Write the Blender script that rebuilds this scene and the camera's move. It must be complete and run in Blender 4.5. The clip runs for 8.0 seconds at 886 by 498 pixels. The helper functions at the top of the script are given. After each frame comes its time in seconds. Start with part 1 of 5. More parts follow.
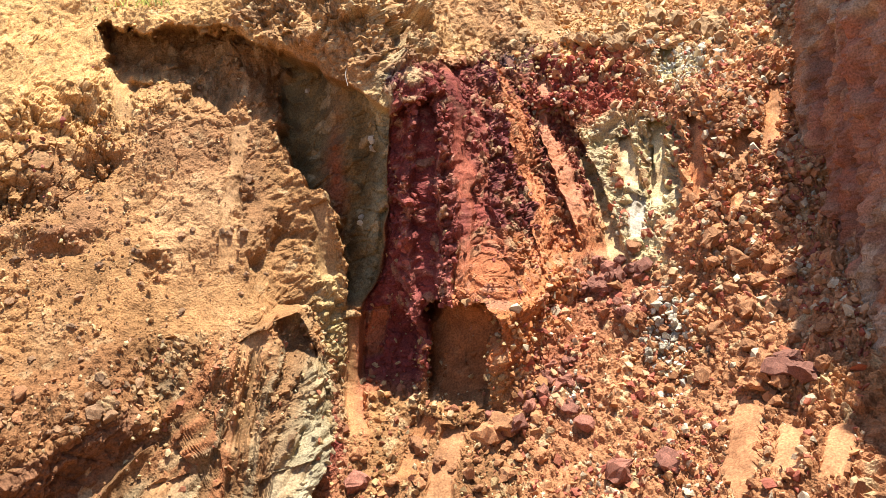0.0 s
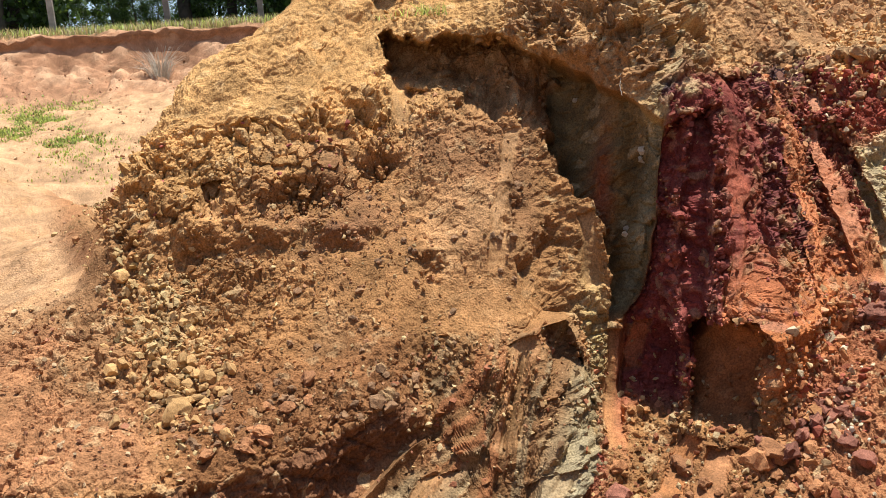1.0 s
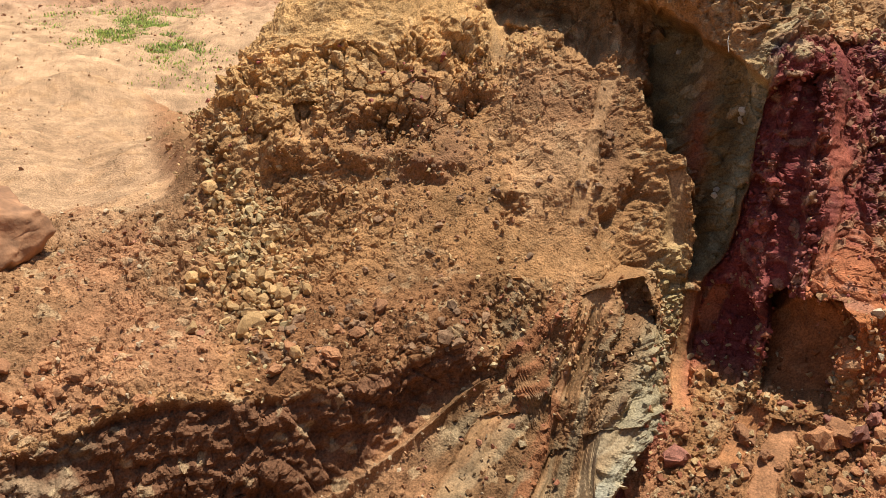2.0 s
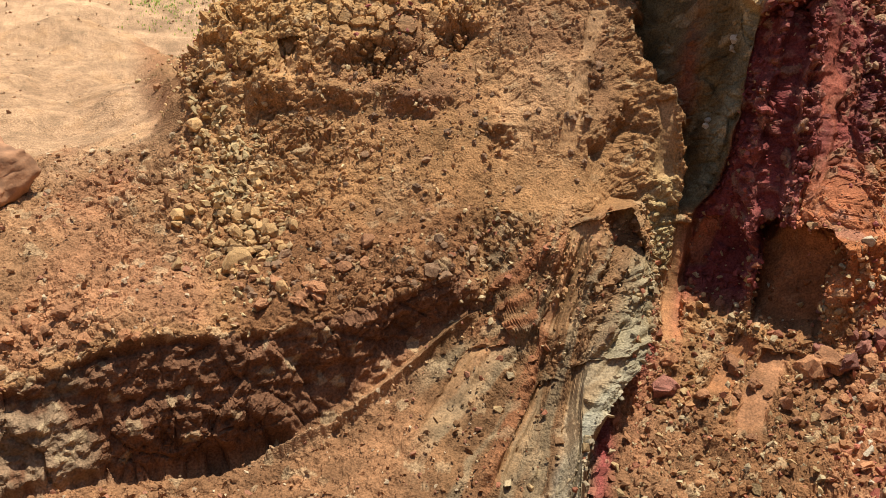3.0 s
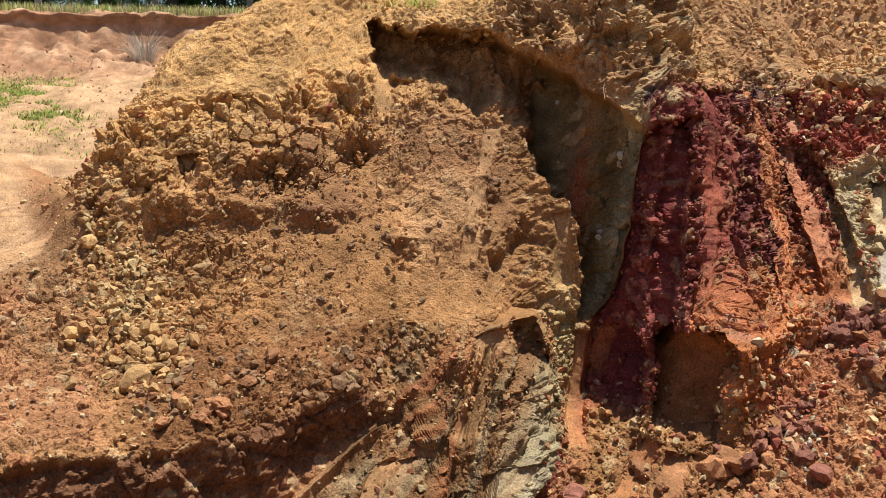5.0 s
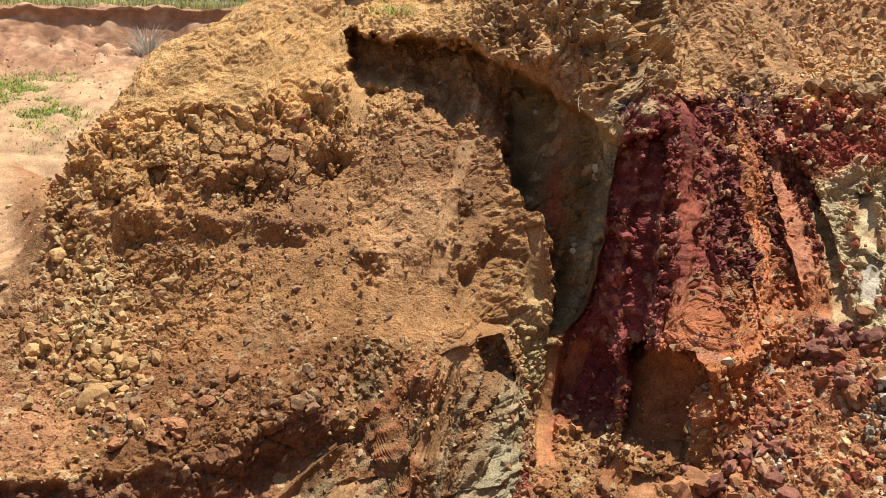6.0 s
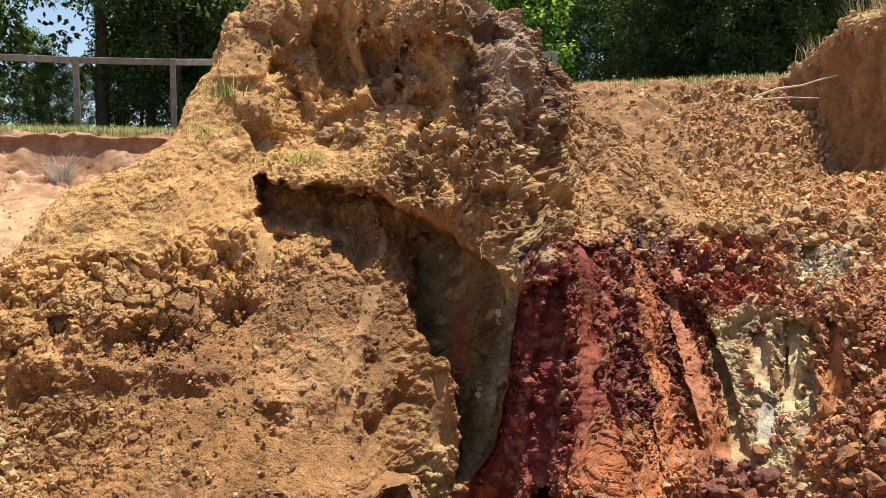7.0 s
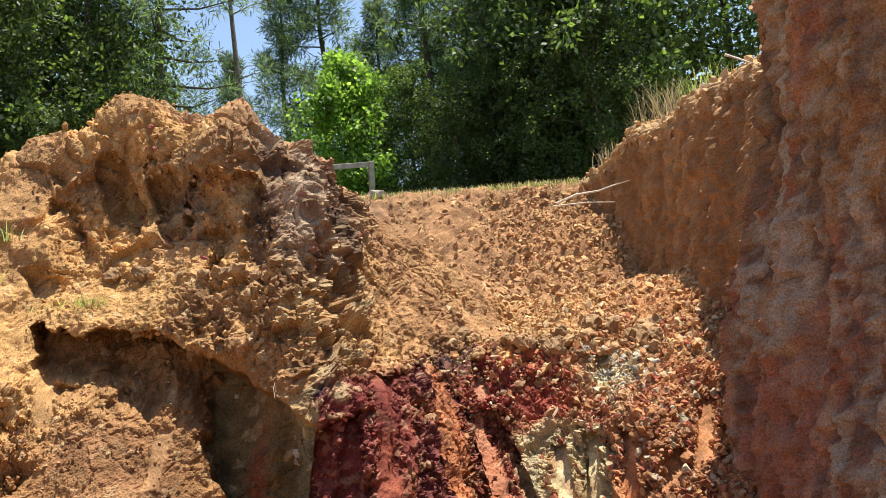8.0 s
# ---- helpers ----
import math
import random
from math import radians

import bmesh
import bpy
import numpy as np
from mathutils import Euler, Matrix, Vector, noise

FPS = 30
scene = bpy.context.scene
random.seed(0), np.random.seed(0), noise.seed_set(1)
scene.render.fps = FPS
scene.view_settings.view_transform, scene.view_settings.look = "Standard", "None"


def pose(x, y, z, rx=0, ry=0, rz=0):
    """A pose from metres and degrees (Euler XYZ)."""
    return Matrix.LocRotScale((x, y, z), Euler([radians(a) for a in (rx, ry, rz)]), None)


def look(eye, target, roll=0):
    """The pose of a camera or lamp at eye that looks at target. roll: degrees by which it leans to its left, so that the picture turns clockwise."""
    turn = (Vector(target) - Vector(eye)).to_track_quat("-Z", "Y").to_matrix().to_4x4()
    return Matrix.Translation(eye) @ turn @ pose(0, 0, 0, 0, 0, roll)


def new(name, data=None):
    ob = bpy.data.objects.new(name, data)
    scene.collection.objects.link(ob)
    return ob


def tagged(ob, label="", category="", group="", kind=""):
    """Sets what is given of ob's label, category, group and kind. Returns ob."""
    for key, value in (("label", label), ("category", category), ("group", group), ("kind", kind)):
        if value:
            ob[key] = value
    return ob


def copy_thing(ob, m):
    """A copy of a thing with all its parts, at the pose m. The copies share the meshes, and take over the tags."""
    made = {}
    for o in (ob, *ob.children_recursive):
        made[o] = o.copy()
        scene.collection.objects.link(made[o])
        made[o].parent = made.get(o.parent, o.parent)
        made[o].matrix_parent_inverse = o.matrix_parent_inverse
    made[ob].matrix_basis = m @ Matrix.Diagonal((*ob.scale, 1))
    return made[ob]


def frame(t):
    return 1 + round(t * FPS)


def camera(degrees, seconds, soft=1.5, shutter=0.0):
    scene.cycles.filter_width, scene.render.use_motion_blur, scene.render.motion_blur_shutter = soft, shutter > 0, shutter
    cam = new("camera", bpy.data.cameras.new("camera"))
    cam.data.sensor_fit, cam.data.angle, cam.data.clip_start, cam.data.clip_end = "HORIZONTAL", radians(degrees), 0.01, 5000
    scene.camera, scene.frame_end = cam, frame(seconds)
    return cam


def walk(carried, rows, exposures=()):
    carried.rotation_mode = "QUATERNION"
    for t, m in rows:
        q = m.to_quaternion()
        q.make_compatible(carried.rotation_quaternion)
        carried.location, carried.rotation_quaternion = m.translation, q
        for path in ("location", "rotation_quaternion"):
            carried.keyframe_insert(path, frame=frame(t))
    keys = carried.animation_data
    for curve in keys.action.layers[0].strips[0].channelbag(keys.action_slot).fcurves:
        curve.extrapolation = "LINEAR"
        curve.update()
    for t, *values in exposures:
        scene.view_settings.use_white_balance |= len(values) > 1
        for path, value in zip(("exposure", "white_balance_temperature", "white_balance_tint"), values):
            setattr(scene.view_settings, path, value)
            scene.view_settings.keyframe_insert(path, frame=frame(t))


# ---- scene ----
cam = camera(51.0, 8.0, soft=0.9)
PATH = [
    (0, (0.433, -0.069, 4.006), (0.222, 1.88, 3.609), -6.1),
    (0.3, (0.21, -0.115, 4.051), (-0.137, 1.816, 3.661), -6.0),
    (0.4, (0.139, -0.144, 4.055), (-0.226, 1.784, 3.672), -5.7),
    (0.5, (0.07, -0.177, 4.055), (-0.312, 1.75, 3.679), -5.5),
    (1, (-0.14, -0.191, 4.021), (-0.747, 1.686, 3.693), -5.1),
    (1.5, (-0.104, -0.197, 4.026), (-0.862, 1.619, 3.67), -2.1),
    (2, (-0.155, -0.171, 4.046), (-0.918, 1.621, 3.589), -0.2),
    (2.2, (-0.173, -0.161, 4.053), (-0.918, 1.629, 3.559), -0.1),
    (3.3, (0.005, -0.102, 3.827), (-0.795, 1.643, 3.267), -1.9),
    (3.5, (-0.075, -0.157, 3.776), (-0.896, 1.583, 3.231), -2.2),
    (4, (-0.2, -0.209, 3.803), (-1.01, 1.556, 3.325), -1.6),
    (4.5, (-0.197, -0.2, 3.824), (-0.832, 1.666, 3.486), -0.6),
    (5, (-0.153, -0.206, 3.822), (-0.703, 1.694, 3.525), -0.8),
    (5.2, (-0.071, -0.187, 3.828), (-0.572, 1.728, 3.542), -0.8),
    (6.3, (0.256, 0.036, 4.147), (-0.365, 1.906, 3.803), -0.7),
    (6.5, (0.262, -0.002, 4.197), (-0.343, 1.883, 3.913), -0.7),
    (6.7, (0.31, -0.041, 4.231), (-0.252, 1.866, 4.019), -0.5),
    (7, (0.395, -0.022, 4.336), (-0.055, 1.925, 4.236), -0.6),
    (7.5, (0.607, 0.004, 4.47), (0.388, 1.992, 4.468), -2.6),
    (8, (0.799, 0.057, 4.618), (0.693, 2.052, 4.712), -4.0),
]
EXPOSURES = [(0.0, 1.37), (0.5, 0.97), (1.0, 0.70), (1.5, 0.55), (3.5, 0.45), (5.0, 0.52), (6.5, 0.62), (7.0, 0.64), (7.5, 0.68), (8.0, 0.86)]
walk(cam, [(t, look(eye, target, roll)) for t, eye, target, roll in PATH], EXPOSURES)

# ---- light ----
SUN = Vector((0.20, 0.13, 0.97)).normalized()
world = bpy.data.worlds.new("sky")
scene.world = world
world.use_nodes = True
wn = world.node_tree
sky = wn.nodes.new("ShaderNodeTexSky")
sky.sky_type, sky.sun_disc = "NISHITA", False
sky.sun_elevation, sky.sun_rotation = math.asin(SUN.z), math.atan2(SUN.x, SUN.y)
wn.nodes["Background"].inputs["Strength"].default_value = 0.11
wn.links.new(sky.outputs[0], wn.nodes["Background"].inputs["Color"])
sun = bpy.data.lights.new("sun", "SUN")
sun.energy, sun.angle, sun.color = 5.0, radians(0.5), (1.0, 0.95, 0.86)
sun_ob = new("sun", sun)
sun_ob.matrix_world = look(SUN * 60, (0, 0, 0))

# ---- terrain form ----
# Bearings (degrees, clockwise from straight ahead of the viewing spot) and, for each, the section of the bank as (range, height):
# near floor, floor, toe, foot, lower, middle and upper slope, lip, bench, mound, crest, rear.
SECTIONS = {
    -64: ((2.4, 1.2), (4.0, 1.15), (5.12, 1.2), (5.29, 1.80), (6.0, 2.1), (7.0, 2.4), (8.0, 2.6), (9.0, 2.75), (10.0, 2.9), (11.0, 3.1), (12.0, 3.3), (14.0, 3.75)),
    -52: ((2.4, 1.0), (4.0, 1.1), (5.12, 1.2), (5.29, 1.78), (6.0, 2.1), (6.8, 2.35), (7.6, 2.5), (8.6, 2.68), (9.6, 2.82), (10.6, 3.0), (11.6, 3.2), (14.0, 3.75)),
    -46: ((2.4, 0.95), (4.0, 1.05), (5.12, 1.18), (5.29, 1.90), (5.8, 2.15), (6.6, 2.38), (7.3, 2.55), (8.2, 2.66), (9.2, 2.76), (10.2, 2.9), (11.2, 3.1), (14.0, 3.75)),
    -42: ((2.4, 0.9), (4.05, 1.05), (5.13, 1.17), (5.29, 1.92), (5.8, 2.15), (6.5, 2.45), (7.1, 2.7), (7.6, 2.8), (8.2, 2.85), (9.0, 2.88), (10.0, 2.9), (13.5, 3.5)),
    -39: ((2.4, 0.9), (4.05, 1.05), (5.14, 1.18), (5.30, 1.88), (5.85, 2.15), (6.4, 2.45), (7.0, 2.8), (7.3, 3.15), (7.6, 3.4), (8.0, 3.45), (8.6, 3.3), (13.0, 2.9)),
    -36: ((2.4, 0.85), (4.05, 1.05), (5.17, 1.21), (5.31, 1.88), (5.95, 2.2), (6.6, 2.55), (7.05, 2.95), (7.35, 3.45), (7.6, 3.8), (8.0, 3.95), (8.6, 3.95), (13.0, 3.0)),
    -33: ((2.4, 0.8), (4.1, 1.02), (5.24, 1.29), (5.37, 1.90), (6.05, 2.25), (6.7, 2.65), (7.1, 3.15), (7.45, 3.7), (7.7, 4.0), (8.1, 4.35), (8.8, 4.4), (13.0, 3.0)),
    -27: ((2.4, 0.7), (4.2, 0.95), (5.58, 1.53), (5.65, 1.96), (6.15, 2.25), (6.75, 2.75), (7.1, 3.25), (7.4, 3.85), (7.75, 4.25), (8.3, 4.75), (9.2, 5.0), (13.0, 3.2)),
    -24: ((2.4, 0.65), (4.2, 0.9), (5.84, 1.68), (5.85, 2.02), (6.3, 2.4), (6.85, 2.9), (7.3, 3.4), (7.75, 4.1), (8.2, 4.5), (8.6, 5.0), (9.4, 5.86), (13.0, 3.6)),
    -21: ((2.4, 0.6), (4.2, 0.8), (5.98, 1.74), (6.12, 2.12), (6.5, 2.55), (6.9, 3.0), (7.5, 3.65), (8.1, 4.55), (8.55, 4.8), (8.8, 5.35), (9.3, 6.38), (13.0, 3.7)),
    -18: ((2.4, 0.6), (4.2, 0.75), (5.5, 1.2), (5.9, 1.6), (6.45, 2.4), (6.95, 3.1), (7.6, 3.85), (8.05, 4.6), (8.6, 4.95), (8.9, 5.6), (9.3, 6.48), (12.8, 3.8)),
    -15: ((2.4, 0.6), (4.2, 0.7), (5.4, 1.05), (5.95, 1.6), (6.5, 2.4), (7.0, 3.15), (7.6, 3.95), (7.95, 4.6), (8.4, 4.95), (8.75, 5.65), (9.4, 6.6), (12.5, 3.9)),
    -12: ((2.4, 0.6), (4.2, 0.7), (5.6, 1.05), (6.35, 1.6), (6.85, 2.4), (7.2, 3.1), (7.6, 3.95), (7.78, 4.55), (8.05, 4.92), (8.4, 5.6), (9.2, 6.55), (12.2, 3.9)),
    -9: ((2.4, 0.6), (4.2, 0.75), (5.8, 1.05), (6.7, 1.6), (7.0, 2.3), (7.2, 3.0), (7.5, 3.85), (7.62, 4.4), (7.9, 4.86), (8.3, 5.6), (9.0, 6.48), (12.0, 4.0)),
    -6: ((2.4, 0.6), (4.3, 0.8), (5.85, 1.08), (6.75, 1.5), (7.05, 2.2), (7.2, 3.0), (7.3, 3.75), (7.55, 4.4), (7.85, 4.9), (8.4, 5.6), (9.1, 6.18), (11.8, 4.2)),
    -4: ((2.4, 0.6), (4.3, 0.8), (5.9, 1.1), (6.6, 1.6), (6.85, 2.2), (7.1, 3.0), (7.33, 3.78), (7.9, 4.25), (8.4, 4.7), (8.85, 5.35), (9.6, 5.85), (11.8, 4.6)),
    -2.3: ((2.4, 0.65), (4.3, 0.85), (6.1, 1.15), (6.5, 1.6), (6.8, 2.2), (7.05, 2.8), (7.5, 3.8), (7.9, 4.1), (8.7, 4.5), (9.4, 4.95), (10.1, 5.47), (12.5, 4.9)),
    0: ((2.4, 0.65), (4.3, 0.9), (6.3, 1.25), (6.5, 1.7), (6.7, 2.2), (7.1, 2.65), (7.9, 3.4), (8.7, 3.85), (9.3, 4.2), (10.0, 4.7), (10.6, 5.12), (13.2, 4.75)),
    3: ((2.4, 0.7), (4.3, 0.95), (6.2, 1.2), (6.85, 1.53), (7.45, 2.1), (8.3, 2.7), (9.15, 3.3), (9.55, 3.75), (10.1, 4.0), (10.7, 4.35), (11.2, 4.65), (13.8, 4.5)),
    6: ((2.4, 0.75), (4.3, 1.0), (6.1, 1.2), (6.9, 1.6), (7.75, 2.02), (8.4, 2.6), (8.9, 3.05), (9.5, 3.7), (10.1, 3.95), (11.0, 4.1), (12.0, 4.2), (14.0, 4.35)),
    10: ((2.4, 0.8), (4.3, 1.05), (5.9, 1.25), (6.8, 1.5), (7.3, 1.95), (8.1, 2.4), (8.7, 3.1), (9.4, 3.65), (10.1, 4.1), (11.0, 4.25), (12.0, 4.35), (14.0, 4.5)),
    14: ((2.4, 0.9), (4.3, 1.1), (5.9, 1.4), (6.6, 1.65), (7.3, 2.1), (7.9, 2.75), (8.6, 3.4), (9.3, 3.7), (10.3, 4.1), (11.0, 4.3), (12.0, 4.5), (14.0, 4.7)),
    18: ((2.4, 1.0), (4.3, 1.2), (5.8, 1.6), (6.4, 1.9), (7.2, 2.1), (8.0, 2.5), (8.8, 3.1), (9.5, 3.8), (10.3, 4.2), (11.0, 4.4), (12.0, 4.6), (14.0, 4.8)),
    36: ((2.4, 1.0), (4.3, 1.3), (5.5, 1.6), (6.2, 1.85), (7.0, 2.1), (7.8, 2.5), (8.6, 3.1), (9.4, 3.8), (10.2, 4.2), (11.0, 4.4), (12.0, 4.6), (14.0, 4.8)),
}


def glide(x, xs, ys):
    """Smooth curve through (xs, ys) that does not overshoot; ys may have further axes."""
    xs, ys = np.asarray(xs, float), np.asarray(ys, float)
    tail = (slice(None),) + (None,) * (ys.ndim - 1)
    d = np.diff(ys, axis=0) / np.diff(xs)[tail]
    m = np.zeros_like(ys)
    m[0], m[-1] = d[0], d[-1]
    keep = d[:-1] * d[1:] > 0
    m[1:-1] = np.where(keep, 2 * d[:-1] * d[1:] / np.where(keep, d[:-1] + d[1:], 1), 0)
    i = np.clip(np.searchsorted(xs, x, side="right") - 1, 0, len(xs) - 2)
    h = (xs[i + 1] - xs[i])
    t = ((x - xs[i]) / h)[tail]
    h = h[tail]
    return (ys[i] * (1 + 2 * t) * (1 - t) ** 2 + h * m[i] * t * (1 - t) ** 2 + ys[i + 1] * t * t * (3 - 2 * t) - h * m[i + 1] * t * t * (1 - t))


def bank_grid(bearings, levels):
    """Places on the bank, as an array (bearings, levels, 3)."""
    table = glide(bearings, list(SECTIONS), [SECTIONS[b] for b in SECTIONS])
    grid = glide(levels, range(12), np.swapaxes(table, 0, 1))
    r, z = np.swapaxes(grid[..., 0], 0, 1), np.swapaxes(grid[..., 1], 0, 1)
    a = np.radians(bearings)[:, None]
    return np.stack([r * np.sin(a), r * np.cos(a), z], -1)


# ---- noise ----
def mix32(n):
    n = (n ^ 61) ^ (n >> 16)
    n = (n * 9) & 0xFFFFFFFF
    n = n ^ (n >> 4)
    n = (n * 0x27D4EB2D) & 0xFFFFFFFF
    return n ^ (n >> 15)


def lattice(i, j, k, salt):
    n = (i * 73856093) ^ (j * 19349663) ^ (k * 83492791) ^ (salt * 2654435)
    return mix32(n & 0xFFFFFFFF) / 4294967295.0


def soft_noise(p, scale, salt=0):
    """Value noise in -1..1 at points p (n, 3); scale: metres to one cell."""
    q = p / scale
    c = np.floor(q).astype(np.int64)
    f = q - c
    f = f * f * (3 - 2 * f)
    out = 0
    for a in (0, 1):
        for b in (0, 1):
            for d in (0, 1):
                w = (f[:, 0] if a else 1 - f[:, 0]) * (f[:, 1] if b else 1 - f[:, 1]) * (f[:, 2] if d else 1 - f[:, 2])
                out = out + w * lattice(c[:, 0] + a, c[:, 1] + b, c[:, 2] + d, salt)
    return out * 2 - 1


def layered(p, scale, octaves, salt=0, gain=0.5):
    return sum(gain ** o * soft_noise(p + 13.7 * o, scale / 2 ** o, salt + o) for o in range(octaves))


def clods(p, scale, salt=0):
    """Broken clods: distance to the nearest cell point and gap to the next, in cells, a random value for the cell, and the height of its tilted face."""
    q = p / scale
    c = np.floor(q).astype(np.int64)
    near, second, pick, face = np.full(len(p), 9.0), np.full(len(p), 9.0), np.zeros(len(p)), np.zeros(len(p))
    for a in (-1, 0, 1):
        for b in (-1, 0, 1):
            for d in (-1, 0, 1):
                i, j, k = c[:, 0] + a, c[:, 1] + b, c[:, 2] + d
                u, v, w = lattice(i, j, k, salt), lattice(i, j, k, salt + 1), lattice(i, j, k, salt + 2)
                x, y, z = q[:, 0] - i - u, q[:, 1] - j - v, q[:, 2] - k - w
                s = np.sqrt(x * x + y * y + z * z)
                closer = s < near
                second = np.where(closer, near, np.minimum(second, s))
                value = (u * 7.31 + v * 3.17 + w) % 1.0
                pick = np.where(closer, value, pick)
                face = np.where(closer, ((v * 5.3) % 1 - 0.5) * x + ((w * 5.3) % 1 - 0.5) * y + ((u * 5.3) % 1 - 0.5) * z, face)
                near = np.where(closer, s, near)
    return near, second - near, pick, face


def step(x, a, b):
    t = np.clip((x - a) / (b - a), 0, 1)
    return t * t * (3 - 2 * t)


# ---- materials ----
def nodes_of(name):
    m = bpy.data.materials.new(name)
    m.use_nodes = True
    t = m.node_tree
    return m, t, t.nodes["Principled BSDF"]


def earth_material(name, rough=0.93, grain=0.5, relief=0.5, small=90.0):
    """Soil or stone: the strata colour of the mesh, broken by stains and grain, with fine relief."""
    m, t, b = nodes_of(name)
    col = t.nodes.new("ShaderNodeAttribute")
    col.attribute_name = "strata"
    geo = t.nodes.new("ShaderNodeNewGeometry")
    big, fine = t.nodes.new("ShaderNodeTexNoise"), t.nodes.new("ShaderNodeTexNoise")
    big.inputs["Scale"].default_value, big.inputs["Detail"].default_value = 5.0, 8.0
    fine.inputs["Scale"].default_value, fine.inputs["Detail"].default_value = small, 5.0
    for n in (big, fine):
        t.links.new(geo.outputs["Position"], n.inputs["Vector"])
    ramp = t.nodes.new("ShaderNodeMapRange")
    ramp.inputs["From Min"].default_value, ramp.inputs["From Max"].default_value = 0.3, 0.7
    ramp.inputs["To Min"].default_value, ramp.inputs["To Max"].default_value = 1 - grain * 0.6, 1 + grain * 0.6
    t.links.new(fine.outputs["Fac"], ramp.inputs["Value"])
    ramp2 = t.nodes.new("ShaderNodeMapRange")
    ramp2.inputs["From Min"].default_value, ramp2.inputs["From Max"].default_value = 0.3, 0.7
    ramp2.inputs["To Min"].default_value, ramp2.inputs["To Max"].default_value = 0.75, 1.25
    t.links.new(big.outputs["Fac"], ramp2.inputs["Value"])
    mul = t.nodes.new("ShaderNodeMath")
    mul.operation = "MULTIPLY"
    t.links.new(ramp.outputs[0], mul.inputs[0])
    t.links.new(ramp2.outputs[0], mul.inputs[1])
    mix = t.nodes.new("ShaderNodeVectorMath")
    mix.operation = "SCALE"
    t.links.new(col.outputs["Color"], mix.inputs[0])
    t.links.new(mul.outputs[0], mix.inputs["Scale"])
    t.links.new(mix.outputs[0], b.inputs["Base Color"])
    bump = t.nodes.new("ShaderNodeBump")
    bump.inputs["Strength"].default_value, bump.inputs["Distance"].default_value = relief, 0.02
    coarse = t.nodes.new("ShaderNodeMath")
    coarse.operation, coarse.inputs[1].default_value = "MULTIPLY", relief
    t.links.new(col.outputs["Alpha"], coarse.inputs[0])
    t.links.new(coarse.outputs[0], bump.inputs["Strength"])
    t.links.new(fine.outputs["Fac"], bump.inputs["Height"])
    t.links.new(bump.outputs[0], b.inputs["Normal"])
    slick = t.nodes.new("ShaderNodeMapRange")
    slick.inputs["To Min"].default_value, slick.inputs["To Max"].default_value = 0.62, rough
    t.links.new(col.outputs["Alpha"], slick.inputs["Value"])
    t.links.new(slick.outputs[0], b.inputs["Roughness"])
    b.inputs["Specular IOR Level"].default_value = 0.1
    return m


def stone_material(name, color, dark=0.6, relief=0.6, scale=14.0):
    m, t, b = nodes_of(name)
    tex = t.nodes.new("ShaderNodeTexCoord")
    info = t.nodes.new("ShaderNodeObjectInfo")
    n = t.nodes.new("ShaderNodeTexNoise")
    n.inputs["Scale"].default_value, n.inputs["Detail"].default_value = scale, 8.0
    t.links.new(tex.outputs["Object"], n.inputs["Vector"])
    ramp = t.nodes.new("ShaderNodeValToRGB")
    ramp.color_ramp.elements[0].position, ramp.color_ramp.elements[1].position = 0.32, 0.66
    ramp.color_ramp.elements[0].color = (*[c * dark for c in color], 1)
    ramp.color_ramp.elements[1].color = (*[min(c * 1.2, 0.8) for c in color], 1)
    t.links.new(n.outputs["Fac"], ramp.inputs[0])
    vary = t.nodes.new("ShaderNodeMapRange")
    vary.inputs["To Min"].default_value, vary.inputs["To Max"].default_value = 0.65, 1.2
    t.links.new(info.outputs["Random"], vary.inputs["Value"])
    mix = t.nodes.new("ShaderNodeVectorMath")
    mix.operation = "SCALE"
    t.links.new(ramp.outputs[0], mix.inputs[0])
    t.links.new(vary.outputs[0], mix.inputs["Scale"])
    t.links.new(mix.outputs[0], b.inputs["Base Color"])
    fine = t.nodes.new("ShaderNodeTexNoise")
    fine.inputs["Scale"].default_value, fine.inputs["Detail"].default_value = scale * 4, 6.0
    t.links.new(tex.outputs["Object"], fine.inputs["Vector"])
    bump = t.nodes.new("ShaderNodeBump")
    bump.inputs["Strength"].default_value, bump.inputs["Distance"].default_value = relief, 0.01
    t.links.new(fine.outputs["Fac"], bump.inputs["Height"])
    t.links.new(bump.outputs[0], b.inputs["Normal"])
    b.inputs["Roughness"].default_value = 0.9
    return m


